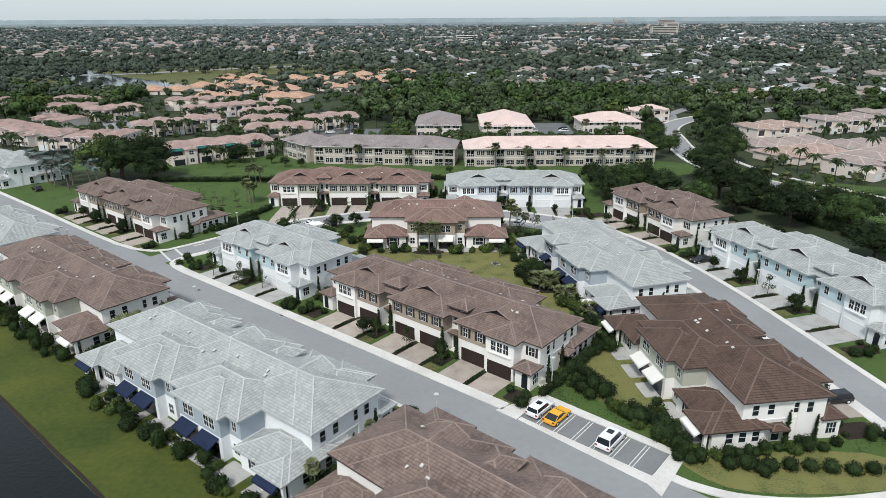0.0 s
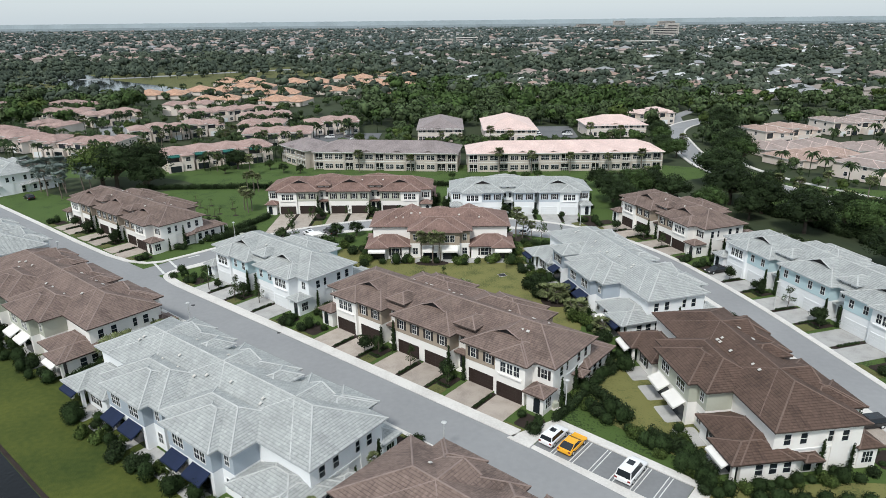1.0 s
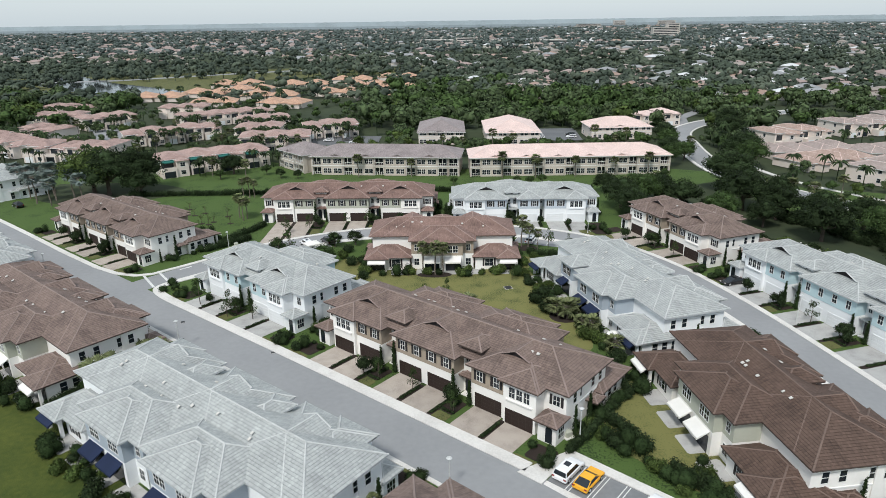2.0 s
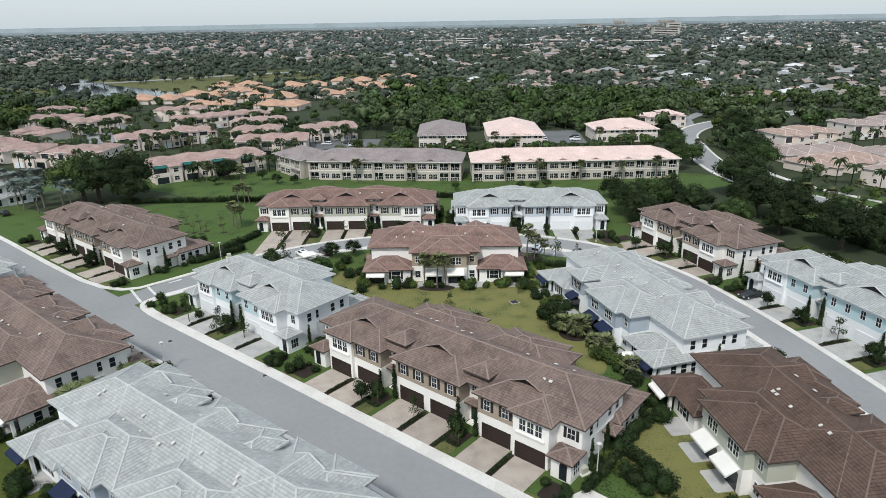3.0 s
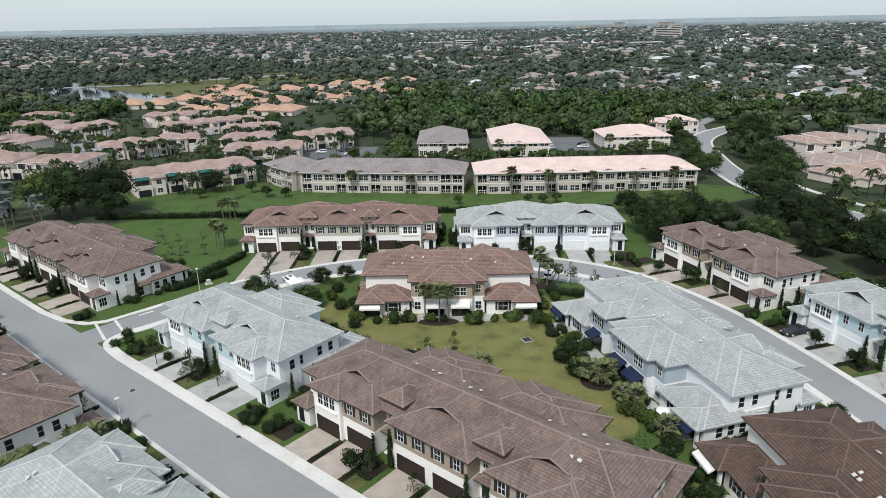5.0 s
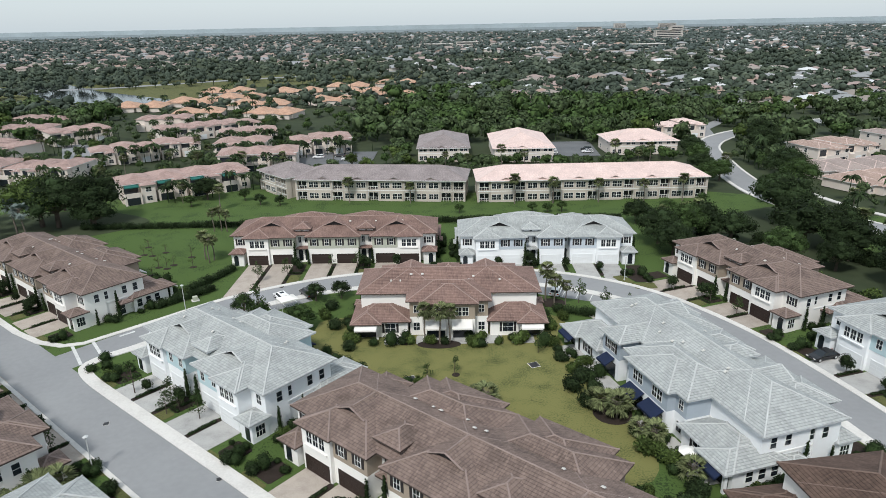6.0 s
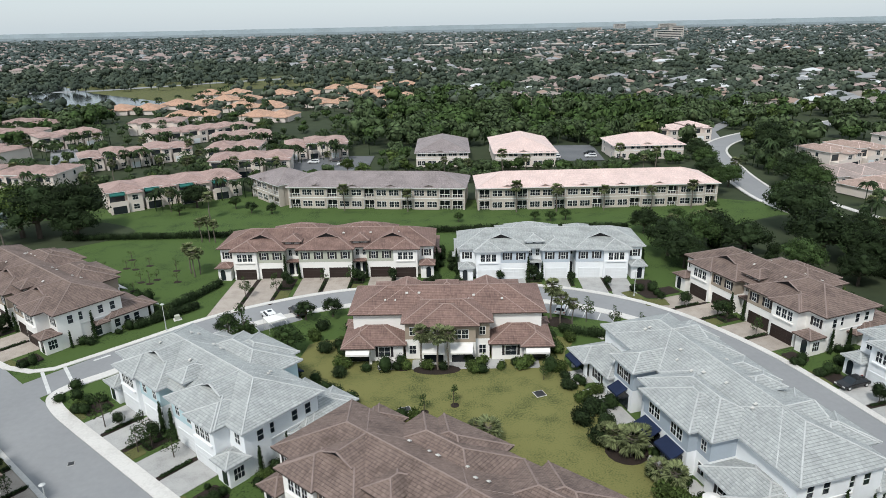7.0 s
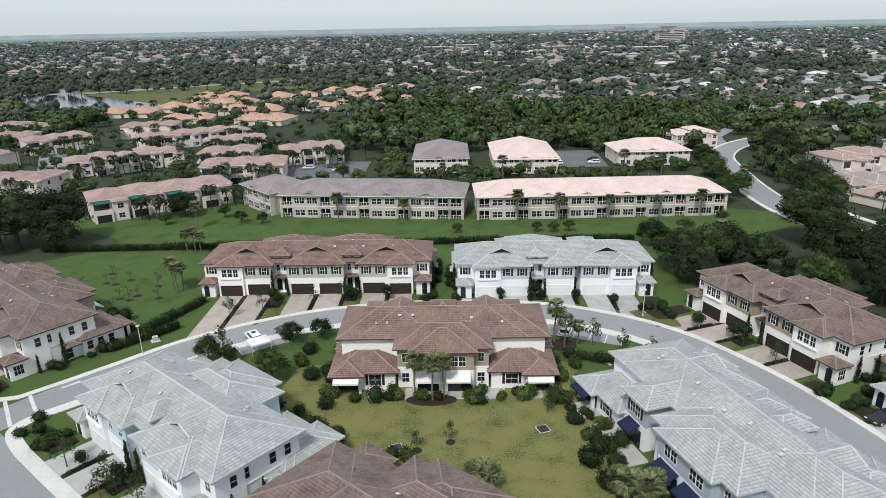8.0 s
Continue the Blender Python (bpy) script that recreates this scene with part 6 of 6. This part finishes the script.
for x, y, s, sd in ((-26.3, 136.4, .75, 1), (-38.1, 142.8, .62, 0), (-21.5, 149.7, .55, 0), (-26.1, 148.5, .55, 0), (-34.5, 141.2, .5, 1)):
    put("oak", x, y, s, sd)
for x, y, s in ((-34.7, 141.1, 1.5), (-36.5, 139, 1.3), (-0.2, 120.7, .75), (-4.1, 119.1, .7), (23, 146, 1.1), (27, 143, 1.0), (-46, 116.7, 1.15), (-39.2, 111.3, 1.0), (-34.3, 110.2, 1.0), (31, 141.5, .9), (33.5, 139.5, .9), (13, 127, .8)):
    put("young_tree", x, y, s, int(x) % 2)
for x, y, s in ((-20.2, 136.4, 1.3), (-17.2, 128.6, 1.2), (-22.2, 144.8, 1.3), (-18.7, 138.1, 1.1), (-16.4, 134.6, 1.0), (-8.6, 130.9, .9), (-7.5, 131.2, 1.1), (2.4, 132.4, 1.0), (4.3, 131.9, 1.1), (10.8, 131.0, 1.5), (-16.8, 131.7, 1.4), (16.2, 116.4, 1.5), (18.8, 118.7, 1.7), (17.4, 112.1, 1.6), (16.3, 124.4, 1.2), (15.6, 129.5, 1.3), (16.2, 135.9, 1.3), (-5.1, 117.1, 1.2), (24.8, 99.8, 1.5), (22.8, 101.9, 1.6), (25.9, 94.2, 1.4), (24.6, 92.4, 1.5), (-51.7, 121, 1.0), (-23.2, 141, 1.3), (17.8, 121.5, 1.3), (19, 139, 1.3), (18.5, 142, 1.2)):
    put("bush", x, y, s, int(y) % 2)
for x, y in ((-55.2, 126.5), (-55.6, 123.0), (-53.5, 123.8), (-50.6, 120.2)):
    put("round_shrub", x, y, 1.1)
# hedges between the brown rows and along the loop street
for x0, y0, x1, y1, n in ((24.4, 88.5, 27.4, 76, 4), (20, 80.5, 28, 66, 6), (26.5, 74, 31, 61.5, 4), (-55, 146, -48, 153.6, 3), (-53, 151, -47, 165, 4), (-96, 196.4, 44, 199.4, 34), (87.5, 113, 69.5, 157, 11), (70, 157, 62, 176, 5), (20, 141.6, 33, 136.4, 4)):
    for i in range(n):
        t = (i + 0.5) / n
        put("hedge", x0 + (x1 - x0) * t, y0 + (y1 - y0) * t, RND.uniform(0.9, 1.15), rz=math.degrees(math.atan2(y1 - y0, x1 - x0)))
for _ in range(26):
    t = RND.random()
    put(RND.choice(("tall_topiary", "bush", "round_shrub")), 19.5 + 10 * t + RND.uniform(-1, 1), 76 - 14 * t + RND.uniform(-1.5, 2.5), RND.uniform(0.8, 1.4), RND.randint(0, 1))
for i in range(11):
    put("round_shrub", 34.5 + 2.3 * i, 57.2 - 0.12 * i + RND.uniform(-.3, .3), RND.uniform(1.1, 1.3))
for _ in range(14):
    t = RND.random()
    put(RND.choice(("tall_topiary", "round_shrub", "bush")), 29 + 9 * t, 59.6 - 2.5 * t + RND.uniform(-1.2, 1.2), RND.uniform(0.8, 1.2), RND.randint(0, 1))
for i in range(16):
    q = RND.random()
    put(RND.choice(("round_shrub", "tall_topiary", "bush")), -62 + 12 * q + RND.uniform(-1.5, 0.5), 143 + 11 * q + RND.uniform(-0.5, 2), RND.uniform(0.8, 1.3), i % 2)
for i in range(17):
    sx, sy = -76 + RND.uniform(0, 21), 158 + RND.uniform(0, 25)
    put("sapling", sx, sy, RND.uniform(1.0, 1.4))
    patch("mulch_ring", [(sx + 0.85 * math.cos(k * math.pi / 5), sy + 0.6 * math.sin(k * math.pi / 5)) for k in range(10)], mulch, "dark mulch ring round a sapling", 0.03, "garden bed")
# big trees round the rows of houses
for x, y, s, sd in ((47.7, 178.8, .6, 0), (48.5, 171, .5, 0), (54, 181, .6, 1), (59.2, 183.8, .6, 0), (64, 178, .55, 0), (83, 194, .85, 0), (79.2, 175, .8, 0), (90, 212, .55, 1), (86.5, 149, .68, 0), (93, 162, .55, 0), (84, 166, .6, 0), (90, 178, .55, 0), (95, 187, .45, 0), (78, 160, .45, 0), (101, 157, .55, 0), (97, 170, .4, 1), (104, 148, .6, 0), (99, 146, .6, 1), (92, 124, .6, 0), (70, 166, .5, 1), (47, 195, .42, 0), (-104, 199, .95, 0), (-96.6, 202, .9, 0), (-109, 200, .95, 2), (-93, 197, .55, 0), (105, 238, .85, 0), (111, 247, .8, 0), (104, 226, .8, 1), (86, 240, .6, 1), (84, 252, .6, 0), (88, 265, .6, 1), (92, 282, .6, 0), (-74, 226, .6, 0), (-112, 216, .7, 1), (78, 232, .6, 1), (118, 280, .8, 0), (126, 300, .9, 0)):
    put("big_oak", x, y, s * (1.4 if y < 215 else 1.15), sd, group="big trees")
for x, y, s, sd in ((-16, 236, .7, 1), (-62, 224, .55, 1), (-56, 219, .5, 0), (-50, 218, .45, 0), (-76, 218, .5, 1), (2, 207, .4, 1), (22, 207, .45, 1), (26, 206.5, .4, 1), (30, 207, .45, 1), (70, 212, .5, 1), (58, 204, .6, 1), (62, 196, .6, 0), (-70, 243, .6, 1), (-104, 246, .7, 1), (-120, 252, .7, 1), (-30, 262, .8, 2), (-36, 268, .8, 2), (-140, 300, .7, 2), (-80, 296, .8, 2)):
    put("oak", x, y, s, sd)
# palms along the apartment fronts, the villas and the curving road
for x, y in ((18, 215.5), (29, 215.6), (42, 215.8), (55, 216), (66, 216.2), (-30, 220), (-12, 218), (-66, 214), (-80, 222), (-108, 236), (-112, 238), (-116, 262), (-126, 268), (-104, 272), (-92, 280), (-132, 262), (-150, 262), (-120, 296), (-104, 300), (-88, 258), (-74, 262), (-60, 264), (-44, 276), (-150, 318), (-128, 312), (-168, 300), (-46, 300), (88.2, 181.2), (90.6, 179.6), (93.3, 178), (96.1, 172), (98.9, 165.3), (101.3, 158.5), (112, 186), (118, 176), (124, 168), (104, 153), (56, 188), (58, 190), (60, 189), (52, 190), (128, 176), (133, 168), (106, 202), (138, 160), (72, 268), (66, 262), (90, 246), (60, 271), (26, 262), (18, 264), (-2, 262), (6, 260)):
    put("palm", x, y, RND.uniform(0.9, 1.3), int(x) % 3, group="palms")
# thick bushes behind the eastern rows, and small utility boxes
for i in range(30):
    t = RND.random()
    put("bush", 66 + 20 * t + RND.uniform(0, 5), 158 - 44 * t + RND.uniform(-3, 3), RND.uniform(1.2, 2.2), i % 2)
for i in range(26):
    t = RND.random()
    put("hedge" if i % 2 else "bush", 84 + 16 * t + RND.uniform(-2, 2), 172 - 34 * t, RND.uniform(1.2, 2.0), 0, rz=-65 if i % 2 else None)
for i in range(14):
    put("bush", RND.uniform(58, 72), RND.uniform(164, 190), RND.uniform(1.2, 2.0), 0)
for x, y in ((15.2, 75.6), (24.6, 140.2), (-49.5, 149.6)):
    u = thing("utility_box", pose(x, y, 0, rz=30), "pale green metal utility box on a concrete pad", "utility box", "utility boxes")
    b, c = bmesh.new(), bmesh.new()
    box(b, -0.45, 0.45, -0.4, 0.4, 0.1, 0.85)
    bmesh.ops.bevel(b, geom=b.edges[:], offset=0.04, segments=2, affect="EDGES")
    box(c, -0.7, 0.7, -0.65, 0.65, 0, 0.1)
    part("cabinet", b, siding_sage, u)
    part("pad", c, concrete, u)
